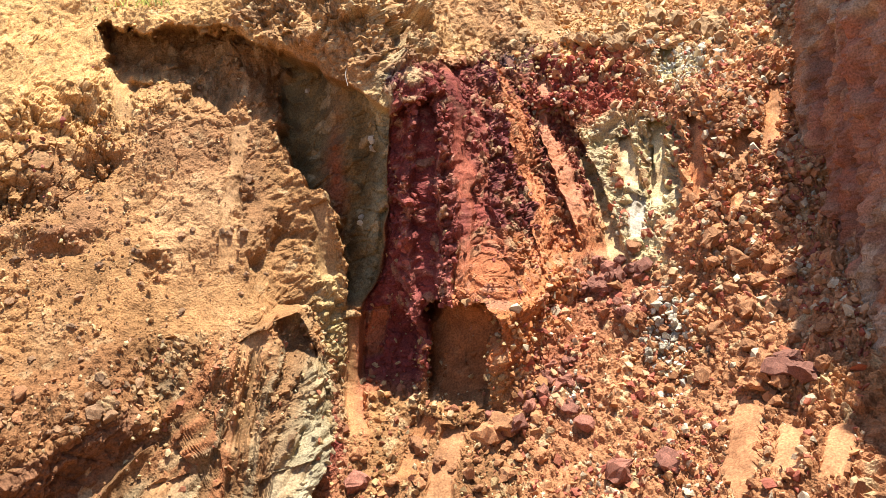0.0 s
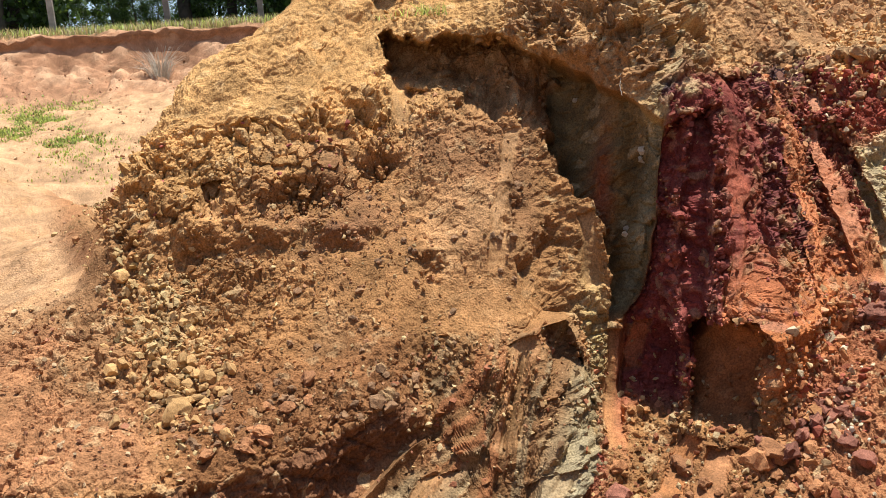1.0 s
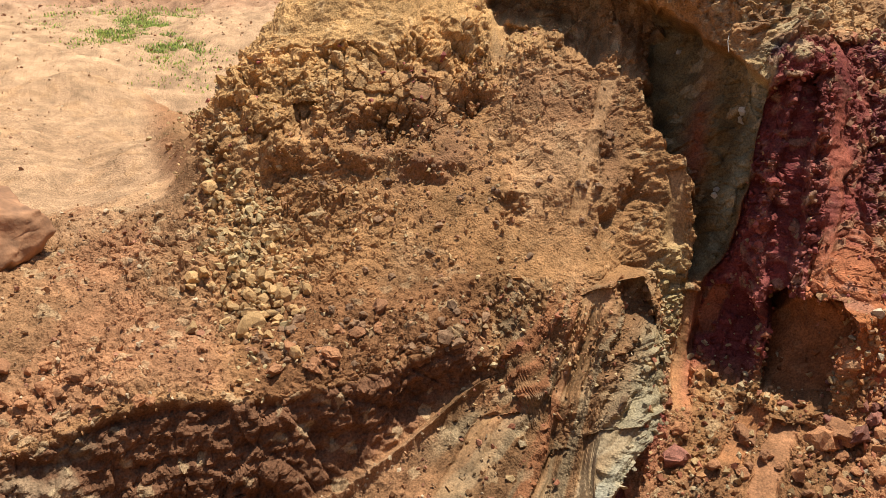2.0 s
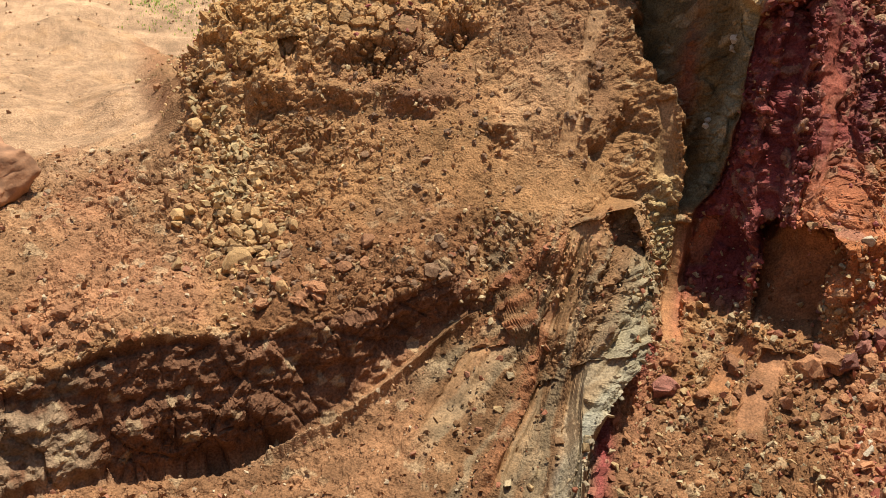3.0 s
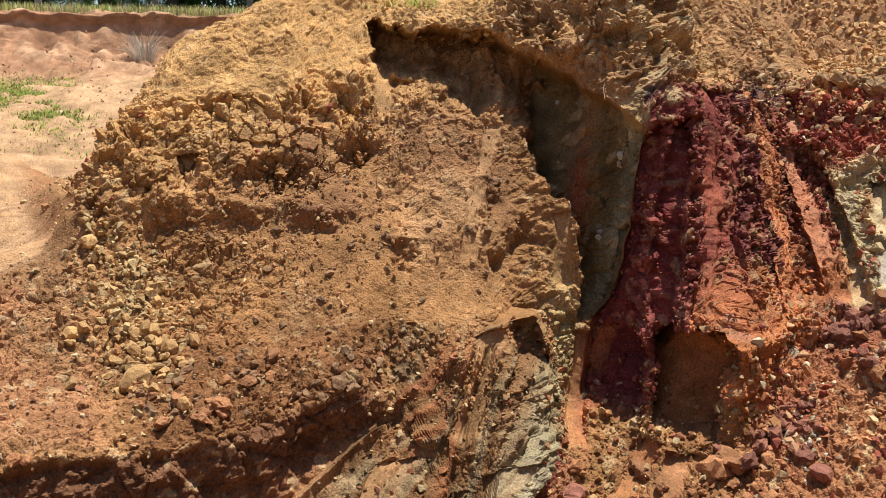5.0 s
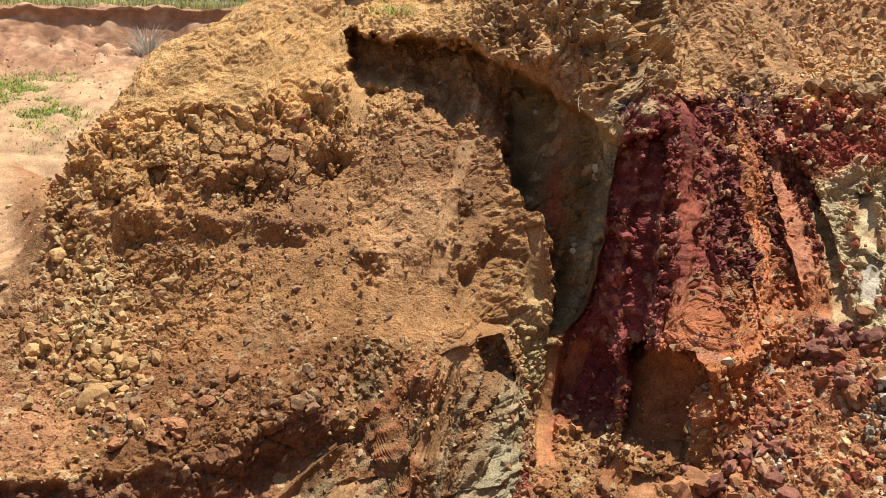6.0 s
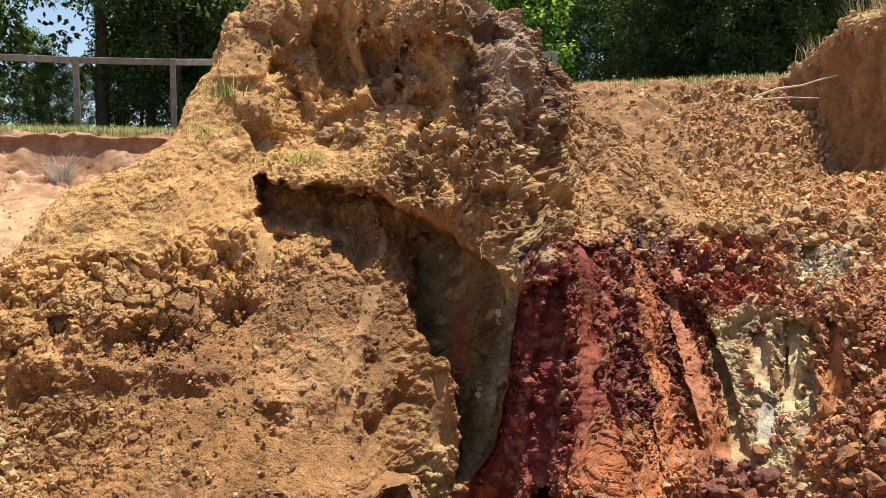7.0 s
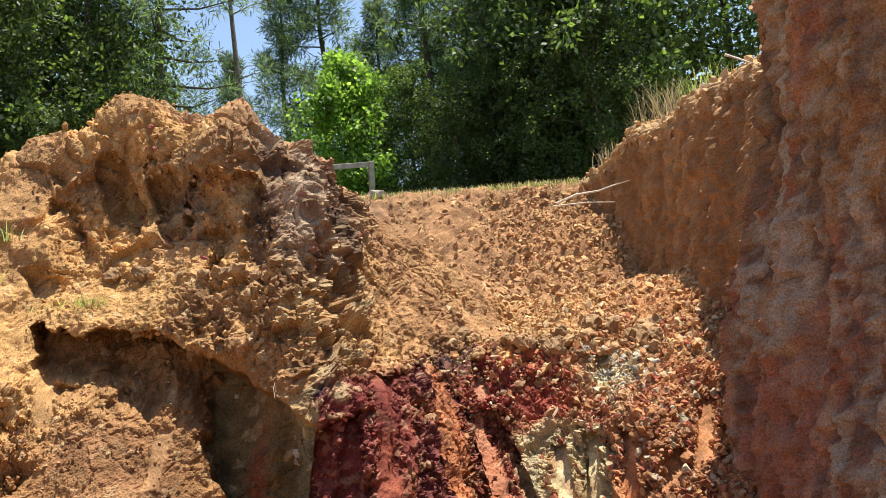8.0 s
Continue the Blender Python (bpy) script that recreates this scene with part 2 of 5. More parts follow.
def leaf_material(name, color, glow):
    m, t, b = nodes_of(name)
    geo = t.nodes.new("ShaderNodeNewGeometry")
    vary = t.nodes.new("ShaderNodeMapRange")
    vary.inputs["To Min"].default_value, vary.inputs["To Max"].default_value = 0.35, 1.8
    t.links.new(geo.outputs["Random Per Island"], vary.inputs["Value"])
    info, tone, both_v = t.nodes.new("ShaderNodeObjectInfo"), t.nodes.new("ShaderNodeMapRange"), t.nodes.new("ShaderNodeMath")
    tone.inputs["To Min"].default_value, tone.inputs["To Max"].default_value = 0.8, 1.2
    both_v.operation = "MULTIPLY"
    t.links.new(info.outputs["Random"], tone.inputs["Value"])
    t.links.new(tone.outputs[0], both_v.inputs[0])
    t.links.new(vary.outputs[0], both_v.inputs[1])
    outs = []
    for c in (color, glow):
        mix = t.nodes.new("ShaderNodeVectorMath")
        mix.operation = "SCALE"
        mix.inputs[0].default_value = c
        t.links.new(both_v.outputs[0], mix.inputs["Scale"])
        outs.append(mix.outputs[0])
    t.links.new(outs[0], b.inputs["Base Color"])
    b.inputs["Roughness"].default_value = 0.55
    thin = t.nodes.new("ShaderNodeBsdfTranslucent")
    t.links.new(outs[1], thin.inputs["Color"])
    both = t.nodes.new("ShaderNodeMixShader")
    both.inputs[0].default_value = 0.4
    t.links.new(b.outputs[0], both.inputs[1])
    t.links.new(thin.outputs[0], both.inputs[2])
    t.links.new(both.outputs[0], t.nodes["Material Output"].inputs["Surface"])
    return m


EARTH = earth_material("clay_soil", grain=0.65, relief=0.8, small=70.0)
GRAVEL = earth_material("soil_lumps", grain=0.35, relief=0.4)
OCHRE_STONE = stone_material("ochre_stone", (0.56, 0.335, 0.135))
RED_STONE = stone_material("red_ironstone", (0.29, 0.115, 0.075))
ORANGE_STONE = stone_material("orange_clay_stone", (0.42, 0.19, 0.08))
PALE_STONE = stone_material("pale_grey_stone", (0.50, 0.44, 0.33))
BROWN_STONE = stone_material("brown_clay_lump", (0.31, 0.175, 0.088))
TAN_STONE = stone_material("tan_clay_lump", (0.43, 0.26, 0.12))
BOULDER_STONE = stone_material("brown_boulder", (0.38, 0.19, 0.09), dark=0.5, scale=4.0)
BARK = stone_material("bark", (0.10, 0.075, 0.055), scale=9.0)
DEAD_WOOD = stone_material("dead_wood", (0.30, 0.26, 0.21), scale=9.0)
RAIL_WOOD = stone_material("weathered_rail_wood", (0.28, 0.245, 0.21), dark=0.7, scale=6.0)
TWIG = stone_material("bleached_stick", (0.62, 0.56, 0.46), dark=0.8)
LEAF = leaf_material("leaf_green", (0.050, 0.083, 0.022), (0.18, 0.28, 0.045))
LEAF_BRIGHT = leaf_material("leaf_bright_green", (0.11, 0.2, 0.03), (0.4, 0.65, 0.08))
NEEDLE = leaf_material("pine_needle_green", (0.078, 0.125, 0.056), (0.19, 0.29, 0.09))
GRASS_GREEN = leaf_material("grass_green", (0.34, 0.41, 0.11), (0.46, 0.56, 0.13))
GRASS_DRY = leaf_material("grass_dry", (0.40, 0.33, 0.18), (0.35, 0.28, 0.13))


# ---- mesh helpers ----
def mesh_of(name, verts, faces, material, smooth=False, colors=None):
    """A mesh from arrays; all faces have the same number of corners."""
    verts, faces = np.asarray(verts, np.float32).reshape(-1, 3), np.asarray(faces, np.int32)
    me = bpy.data.meshes.new(name)
    n, k = faces.shape
    me.vertices.add(len(verts))
    me.vertices.foreach_set("co", verts.ravel())
    me.loops.add(n * k)
    me.loops.foreach_set("vertex_index", faces.ravel())
    me.polygons.add(n)
    me.polygons.foreach_set("loop_start", np.arange(0, n * k, k, dtype=np.int32))
    me.polygons.foreach_set("use_smooth", np.full(n, smooth))
    me.update(calc_edges=True)
    if colors is not None:
        at = me.attributes.new("strata", "FLOAT_COLOR", "POINT")
        colors = colors if colors.shape[1] == 4 else np.concatenate([colors, np.ones((len(verts), 1))], 1)
        at.data.foreach_set("color", colors.astype(np.float32).ravel())
    me.materials.append(material)
    return me


def grid_faces(n, m):
    idx = np.arange(n * m).reshape(n, m)
    return np.stack([idx[:-1, :-1], idx[1:, :-1], idx[1:, 1:], idx[:-1, 1:]], -1).reshape(-1, 4)


def part(name, me, parent, label=""):
    ob = new(name, me)
    ob.parent = parent
    if label:
        ob["label"] = label
    return ob


def normals(grid):
    du, dv = np.gradient(grid, axis=0), np.gradient(grid, axis=1)
    n = np.cross(du, dv)
    return n / np.maximum(np.linalg.norm(n, axis=-1, keepdims=True), 1e-9)


def tint(col, mask, color, amount=1.0):
    w = np.clip(mask * amount, 0, 1)[:, None]
    return col * (1 - w) + np.array(color) * w


def blob(x, z, x0, z0, sx, sz):
    return np.exp(-((x - x0) / sx) ** 2 - ((z - z0) / sz) ** 2)


# ---- the cut bank ----
BEAR = np.concatenate([np.linspace(-64, -57, 30)[:-1], np.linspace(-57, -3, 640)[:-1], np.linspace(-3, 7, 270)[:-1], np.linspace(7, 23, 190), np.linspace(23, 36, 40)[1:]])
ROWS = (6, 90, 70, 80, 80, 90, 75, 50, 75, 70, 30)
LEVEL = np.concatenate([np.linspace(i, i + 1, n, endpoint=False) for i, n in enumerate(ROWS)] + [[11.0]])
base = bank_grid(BEAR, LEVEL)
shape = base.shape[:2]
out = normals(base).reshape(-1, 3)
out = np.where((out[:, 2:3] < -0.3), -out, out)
P3 = base.reshape(-1, 3)
TH, LV, ZB = np.repeat(BEAR, len(LEVEL)), np.tile(LEVEL, len(BEAR)), P3[:, 2]
RB = np.hypot(P3[:, 0], P3[:, 1])
facing = np.sum(out[:, :2] * -P3[:, :2], 1) / RB
out = np.where(((facing < 0) & (LV < 9.5) & (out[:, 2] < 0.2))[:, None], -out, out)
DEG = np.pi / 180 * RB

warp_a, warp_b = soft_noise(P3, 0.45, 5), soft_noise(P3, 0.12, 6)
th_w = TH + 0.55 * warp_a + 0.25 * warp_b
z_w = ZB + 0.07 * warp_a + 0.03 * warp_b
lumps = layered(P3, 0.9, 3, 20)
upright = layered(P3 * np.array((1, 1, 0.16)), 0.16, 3, 30)
n1, s1, c1, f1 = clods(P3 + 0.05 * warp_b[:, None], 0.17, 40)
n2, s2, c2, f2 = clods(P3 + 0.02 * warp_b[:, None], 0.07, 50)
n0, s0, c0, f0 = clods(P3 * np.array((1, 1, 0.8)) + 0.07 * warp_a[:, None], 0.33, 45)
fine = layered(P3, 0.045, 2, 60)
crust = layered(P3, 0.30, 5, 65, 0.62)
ridged = 0.5 - np.abs(soft_noise(P3, 0.21, 66)) - 0.5 * np.abs(soft_noise(P3, 0.10, 67)) - 0.3 * np.abs(soft_noise(P3, 0.05, 68))

disp = 0.10 * lumps
smooth = np.zeros(len(P3))
rough = np.full(len(P3), 0.75)
fan = step(TH, -33, -29) * (1 - step(TH, -14, -12)) * step(LV, 3.4, 4.0) * (1 - step(ZB, 3.6, 3.9))
rough *= 1 - fan * (0.48 + 0.4 * step(soft_noise(P3, 1.1, 74), -0.35, 0.45))

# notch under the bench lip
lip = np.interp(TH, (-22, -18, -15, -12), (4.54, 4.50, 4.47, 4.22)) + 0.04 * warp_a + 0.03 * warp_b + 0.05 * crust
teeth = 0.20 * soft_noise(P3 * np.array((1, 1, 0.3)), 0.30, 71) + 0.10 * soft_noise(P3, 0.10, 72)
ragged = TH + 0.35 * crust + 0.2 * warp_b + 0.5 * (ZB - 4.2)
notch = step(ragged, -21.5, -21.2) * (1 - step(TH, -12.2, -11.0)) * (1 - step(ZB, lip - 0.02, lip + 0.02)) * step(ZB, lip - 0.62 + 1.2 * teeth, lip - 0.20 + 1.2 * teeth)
push = 0.50 * notch
band_left = np.interp(ZB, (1.4, 2.29, 2.6, 2.99, 3.24, 3.73, 4.2), (-9.3, -9.1, -9.2, -9.6, -11.3, -11.9, -12.0)) + 0.4 * warp_b + 0.55 * warp_a + 0.45 * crust
band_right = np.interp(ZB, (1.4, 2.19, 2.42, 2.99, 3.65, 3.9), (-9.0, -8.3, -6.8, -5.8, -5.2, -5.5)) + 0.2 * warp_b + 0.15 * warp_a
upper_end = 1 - step(ZB, 4.0, 4.25)
# talus stands proud beside the dark recess
edge = (band_left - TH) * DEG
disp += 0.03 * np.where(edge > 0, np.exp(-edge / 0.6), 0) * step(ZB, 1.9, 2.4) * upper_end
band_top = np.interp(TH, (-12, -10, -8, -6.5, -5), (4.28, 4.12, 3.95, 3.8, 3.58)) + 0.06 * warp_a + 0.05 * warp_b
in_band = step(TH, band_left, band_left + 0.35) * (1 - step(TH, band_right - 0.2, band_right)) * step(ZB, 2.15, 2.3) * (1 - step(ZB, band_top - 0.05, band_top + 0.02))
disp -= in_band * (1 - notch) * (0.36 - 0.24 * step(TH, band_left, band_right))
disp += (0.07 * upright + 0.05 * f0 + 0.03 * f1) * in_band + notch * (0.09 * upright + 0.10 * f0 + 0.05 * f1)
smooth = np.maximum(smooth, 0.15 * in_band)
# red zone
in_red = step(TH, band_right, band_right + 0.3) * (1 - step(TH, 5.5, 7.0)) * step(ZB, 1.9, 2.1) * (1 - step(ZB, 3.75, 4.1))
# strips of the face: they fan out downwards; each lies between two bearings (at 3 m height), cut back by some depth, scraped smooth or lumpy
fan_u = TH.copy()
for _ in range(4):
    fan_u = TH - np.interp(fan_u, (-6, -4, -1.7, 1.8, 3.9, 5.9, 8), (-1.05, -0.6, 0.48, 1.65, 2.5, 2.7, 2.0)) * (3.0 - ZB)
STRIPS = ((-6.6, -4.5, 0.21, 0.35, (0.18, 0.043, 0.038)), (-4.5, -4.0, 0.09, 0.0, (0.27, 0.085, 0.068)), (-4.0, -3.0, 0.23, 0.5, (0.165, 0.039, 0.035)), (-3.0, -2.0, 0.05, 0.0, (0.27, 0.095, 0.073)),
          (-2.0, -1.25, 0.18, 0.85, (0.33, 0.10, 0.058)), (-1.25, -0.1, 0.26, 0.45, (0.17, 0.043, 0.034)), (-0.1, 1.2, 0.15, 0.0, (0.13, 0.040, 0.040)), (1.2, 2.15, 0.0, 0.55, (0.37, 0.14, 0.062)),
          (2.15, 3.3, 0.26, 0.0, (0.15, 0.043, 0.035)), (3.3, 4.3, 0.08, 0.75, (0.37, 0.16, 0.09)), (4.3, 6.1, 0.20, 0.0, (0.21, 0.066, 0.045)))
strip_at = fan_u + 0.22 * warp_b + 0.12 * warp_a
face_top = np.interp(fan_u, (-6, -4, -2.4, -2.0, -0.5, 0.5, 1.5, 2.3, 3.2, 6), (3.58, 3.70, 3.74, 3.95, 3.93, 3.90, 4.05, 4.0, 3.40, 3.36)) + 0.04 * warp_a + 0.04 * warp_b + 0.04 * crust
face_low = np.interp(TH, (-9, -5.4, -4.4, -2, 2, 6), (1.66, 1.45, 1.95, 2.12, 2.1, 2.2)) + 0.05 * warp_a + 0.02 * warp_b
face = step(TH, band_right - 0.1, band_right + 0.2) * (1 - step(strip_at, 6.0, 6.2)) * step(ZB, face_low - 0.04, face_low + 0.04) * (1 - step(ZB, face_top - 0.03, face_top + 0.02))
edges = [e for a, b, *_ in STRIPS for e in (a + 0.09, b - 0.09)]
strip_deep = np.interp(strip_at, edges, [v for q in STRIPS for v in (q[2], q[2])])
strip_slick = np.interp(strip_at, edges, [v for q in STRIPS for v in (q[3], q[3])])
strip_col = np.stack([np.interp(strip_at, edges, [v for q in STRIPS for v in (q[4][k], q[4][k])]) for k in range(3)], 1)
low_f = np.where(fan_u > -2.0, 1 - step(ZB + 0.08 * warp_a, 2.15, 2.45), 0)
strip_deep = strip_deep * (1 - 0.6 * low_f) + 0.06 * low_f
strip_slick = strip_slick * (1 - 0.9 * low_f)
push += face * strip_deep
smooth = np.maximum(smooth, face * strip_slick)
disp += (0.09 + 0.02 * upright) * in_red + face * (1 - 0.8 * low_f) * (1 - strip_slick) ** 2 * (0.05 * f1 + 0.05 * (c1 - 0.5) + 0.06 * f2 + 0.05 * (c2 - 0.5))
rough += 0.1 * in_red
rough *= 1 - 0.55 * low_f * face
# hollows between the scraped marks of the cream and orange face
HOLLOWS = ((11.4, 3.3, 11.2, 2.5, 0.12, 0.14), (13.6, 3.3, 13.4, 2.6, 0.16, 0.14), (9.65, 3.2, 9.55, 2.5, 0.10, 0.12), (14.6, 2.7, 14.5, 2.4, 0.12, 0.1))
for top_b, top_z, end_b, end_z, wide, deep in HOLLOWS:
    along = (ZB - end_z) / (top_z - end_z)
    across = np.abs((TH - (end_b + (top_b - end_b) * along)) * DEG + 0.03 * warp_b + 0.05 * crust)
    w = (1 - step(across, wide * 0.35, wide * 0.65)) * step(along + 0.1 * crust, -0.05, 0.15) * (1 - step(along + 0.04 * crust, 0.97, 1.03))
    disp -= deep * w * (0.5 + 0.5 * np.clip(along, 0, 1))
# bench edge rolls out above the notch
disp += 0.04 * step(TH, -22, -21) * (1 - step(TH, -8, -6)) * np.exp(-((ZB - lip - 0.08) / 0.09) ** 2)
# scooped pocket below the red zone
pocket = ((TH + 2.2 + 0.9 * (1.8 - ZB)) / 2.3) ** 4 + ((ZB - 1.78) / 0.37) ** 4
scoop = 1 - step(pocket + 0.35 * warp_b + 0.25 * crust, 0.75, 0.95)
push += 0.42 * scoop
smooth = np.maximum(smooth, 0.8 * scoop)
# fin of grey clay at the foot, with a slot and a scraped face on its flank
fin = np.interp(ZB, (0.83, 0.95, 1.14, 1.38, 1.77, 2.1, 2.3), (-15.0, -14.6, -13.8, -12.8, -12.15, -12.2, -12.9)) + 0.12 * warp_b + 0.1 * warp_a
side = (fin - TH) * DEG
low = (1 - step(ZB + 0.04 * warp_a + 0.03 * warp_b - 0.05 * (TH + 14), 2.24, 2.32)) * step(ZB, 0.75, 0.9)
disp += 0.27 * np.where(side > 0, np.exp(-np.maximum(side - 0.17, 0) / 0.16), 0) * low
disp -= 0.08 * np.where(side <= 0, np.exp(side / 0.10), 0) * low
pillar = np.where(side > 0, np.exp(-((side - 0.11 + 0.03 * warp_a) / 0.125) ** 4), 0) * low * (1 - step(ZB, 1.84, 1.98))
smooth = np.maximum(smooth, 0.25 * pillar)
slit = np.abs((TH + 14.25 - 2.1 * (2.2 - ZB)) * DEG + 0.02 * warp_b)
slit = (1 - step(slit, 0.035, 0.075)) * step(ZB, 1.86, 1.95) * (1 - step(ZB, 2.2, 2.26))
push += 0.24 * slit
# blocky broken rim on the shoulder, undercut below the tan slope
rim_top = np.interp(TH, (-40, -38, -36.6, -33.6, -31, -27, -23.8, -21.7), (3.5, 3.72, 3.84, 4.02, 4.0, 4.0, 4.08, 4.22)) + 0.06 * warp_a + 0.05 * warp_b + 0.09 * crust
rim_low = np.interp(TH, (-40.4, -37.3, -34, -29.4, -25.9, -22.9), (3.05, 3.25, 3.29, 3.19, 3.22, 3.42)) + 0.08 * crust
rim = step(ZB, rim_low - 0.12, rim_low + 0.10) * (1 - step(ZB, rim_top - 0.06, rim_top + 0.05)) * step(TH, -40.2, -39.2) * (1 - step(TH, -22.6, -21.4))
n4, s4, c4, f4 = clods(P3 * np.array((1.2, 1.2, 0.75)) + 0.015 * warp_b[:, None], 0.13, 57)
torn = 0.4 + 0.6 * step(soft_noise(P3, 0.3, 59), -0.3, 0.3)
disp += rim * torn * (0.15 * f4 + 0.10 * (c4 - 0.5) - 0.05 * (1 - step(s4, 0.02, 0.08)) + 0.09 * (c0 - 0.5) + 0.08 * f0 + 0.04 * upright)
push += rim * torn * (0.02 + 0.09 * np.clip((ZB - rim_low) / (rim_top - rim_low + 0.01), 0, 1)) * (0.35 + 0.65 * step(soft_noise(P3, 0.5, 58), -0.4, 0.3))
rough += 0.15 * rim
# mound front: flutes, a hollow and a dark prow
front = step(LV, 8.0, 8.4) * (1 - step(LV, 10.0, 10.4)) * step(TH, -25, -22) * (1 - step(TH, -4, -2.5))
disp += front * (0.10 * layered(P3 * np.array((1, 1, 0.35)), 0.42, 3, 70) + 0.26 * blob(TH, ZB, -6.4, 5.6, 1.5, 0.28))
for b0, z0, sb, sz, deep in ((-10.6, 5.30, 2.6, 0.50, 0.25), (-14.4, 5.72, 1.0, 0.42, 0.24), (-17.3, 5.72, 0.9, 0.38, 0.22), (-20.0, 5.45, 0.8, 0.35, 0.16)):
    bay = ((TH - b0 + 1.2 * (ZB - z0)) / sb) ** 4 + ((ZB - z0) / sz) ** 4
    push += deep * (1 - step(bay + 0.8 * warp_a + 0.9 * crust, 0.2, 1.3)) * step(LV, 7.9, 8.2)
n3, s3, c3, f3 = clods(P3 * np.array((1, 1, 0.75)) + 0.08 * warp_a[:, None], 0.48, 55)
disp += front * (0.26 * f3 + 0.16 * (c3 - 0.5)) * step(s3, 0.0, 0.12)
rough *= 1 - 0.2 * front
rough += 0.15 * step(LV, 7.4, 8.0) * step(TH, -9.5, -7.5) * (1 - step(TH, -3.5, -2.2)) * (1 - step(LV, 9.8, 10.2))
rough += 0.4 * blob(TH, ZB, -5.5, 4.35, 3.5, 0.4)
# broken brown brow over the dark recess
brow = step(TH + 0.6 * warp_a, -14.6, -13.6) * (1 - step(TH, -3.5, -1.5)) * step(ZB, np.interp(TH, (-14, -9, -5, -2), (4.35, 4.1, 3.85, 3.9)), np.interp(TH, (-14, -9, -5, -2), (4.45, 4.25, 4.0, 4.05))) * (1 - step(ZB + 0.08 * warp_a, 4.78, 5.0))
disp += brow * (0.16 * f0 + 0.10 * (c0 - 0.5) + 0.10 * f1 + 0.07 * (c1 - 0.5) + 0.05 * f2)
rough += 0.35 * brow
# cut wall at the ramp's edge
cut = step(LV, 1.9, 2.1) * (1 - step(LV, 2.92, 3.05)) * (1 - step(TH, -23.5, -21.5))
disp += cut * (0.04 * layered(P3 * np.array((0.6, 0.6, 1.4)), 0.3, 4, 75, 0.65) + 0.06 * f0 + 0.05 * (c0 - 0.5) + 0.03 * soft_noise(P3, 0.6, 79) - 0.02)
rough += 0.3 * cut
smooth = np.maximum(smooth, 0.3 * cut)
disp -= 0.10 * np.exp(-((LV - 2.02) / 0.10) ** 2) * (1 - step(TH, -36, -33)) * step(TH, -60, -50)
disp += 0.09 * np.exp(-((LV - 1.88) / 0.045) ** 2) * step(TH, -38, -36) * (1 - step(TH, -23, -21.5))
# run-off streaks on the mound's flank
run_off = layered(np.stack([(TH + 3.4 * ZB) * 0.1, 0.1 * ZB, 0 * ZB], 1), 0.12, 3, 115, 0.6)
disp += 0.09 * run_off * step(TH, -4.0, -2.8) * (1 - step(TH, 4, 6)) * step(LV, 7.6, 8.4)
rough *= 1 - 0.45 * step(TH, -3.2, -2) * (1 - step(TH, 4, 6)) * step(LV, 7.6, 8.4)
# ledges and hollows on the slope
for b0, z0, sb, sz, deep in ((-30.5, 2.95, 1.0, 0.08, 0.12), (-28.6, 3.33, 0.8, 0.06, 0.12), (-26.0, 2.93, 0.9, 0.10, 0.14), (-33.5, 3.05, 0.9, 0.08, 0.14), (-15.5, 3.05, 0.8, 0.12, 0.12), (-20.5, 2.72, 0.8, 0.07, 0.10), (-13.0, 2.75, 0.7, 0.12, 0.12), (-24.3, 3.45, 0.9, 0.10, 0.12)):
    wave = 0.10 * crust + 0.05 * warp_a
    disp -= 0.6 * deep * blob(TH + 1.6 * warp_a + 0.9 * crust, ZB + wave, b0, z0, sb * 1.3, sz * 0.8)
    disp += 0.5 * deep * blob(TH + 1.6 * warp_a, ZB + wave, b0, z0 + 1.9 * sz, sb * 1.5, sz)
# quiet ground
rough *= 1 - 0.85 * step(TH, -43.5, -41.5) * (1 - step(TH, -40.2, -39.2)) * step(LV, 6.0, 6.6)
quiet = np.maximum(step(LV, 6.2, 7.2) * (1 - step(TH, -42, -40.5)), (step(ZB, 3.9, 4.1) * step(TH, -36, -33) * (1 - step(TH, -22, -20)) * (LV < 9.6)) * 0.5)
rough *= 1 - 0.78 * quiet
ramp_way = (1 - step(TH, -41, -38)) * step(LV, 3.0, 3.3)
rough *= 1 - 0.15 * ramp_way
rubble = np.maximum(step(TH, 6, 9) * (LV > 2.5), step(TH, -3, 1) * step(LV, 6.3, 7.0))
rubble = np.maximum(rubble, step(TH, 0, 3) * (1 - step(LV, 3.2, 3.8)))
rubble *= 1 - step(TH, -4.0, -2.8) * (1 - step(TH, 4, 6)) * step(LV, 7.5, 8.2)
rough += 0.45 * rubble

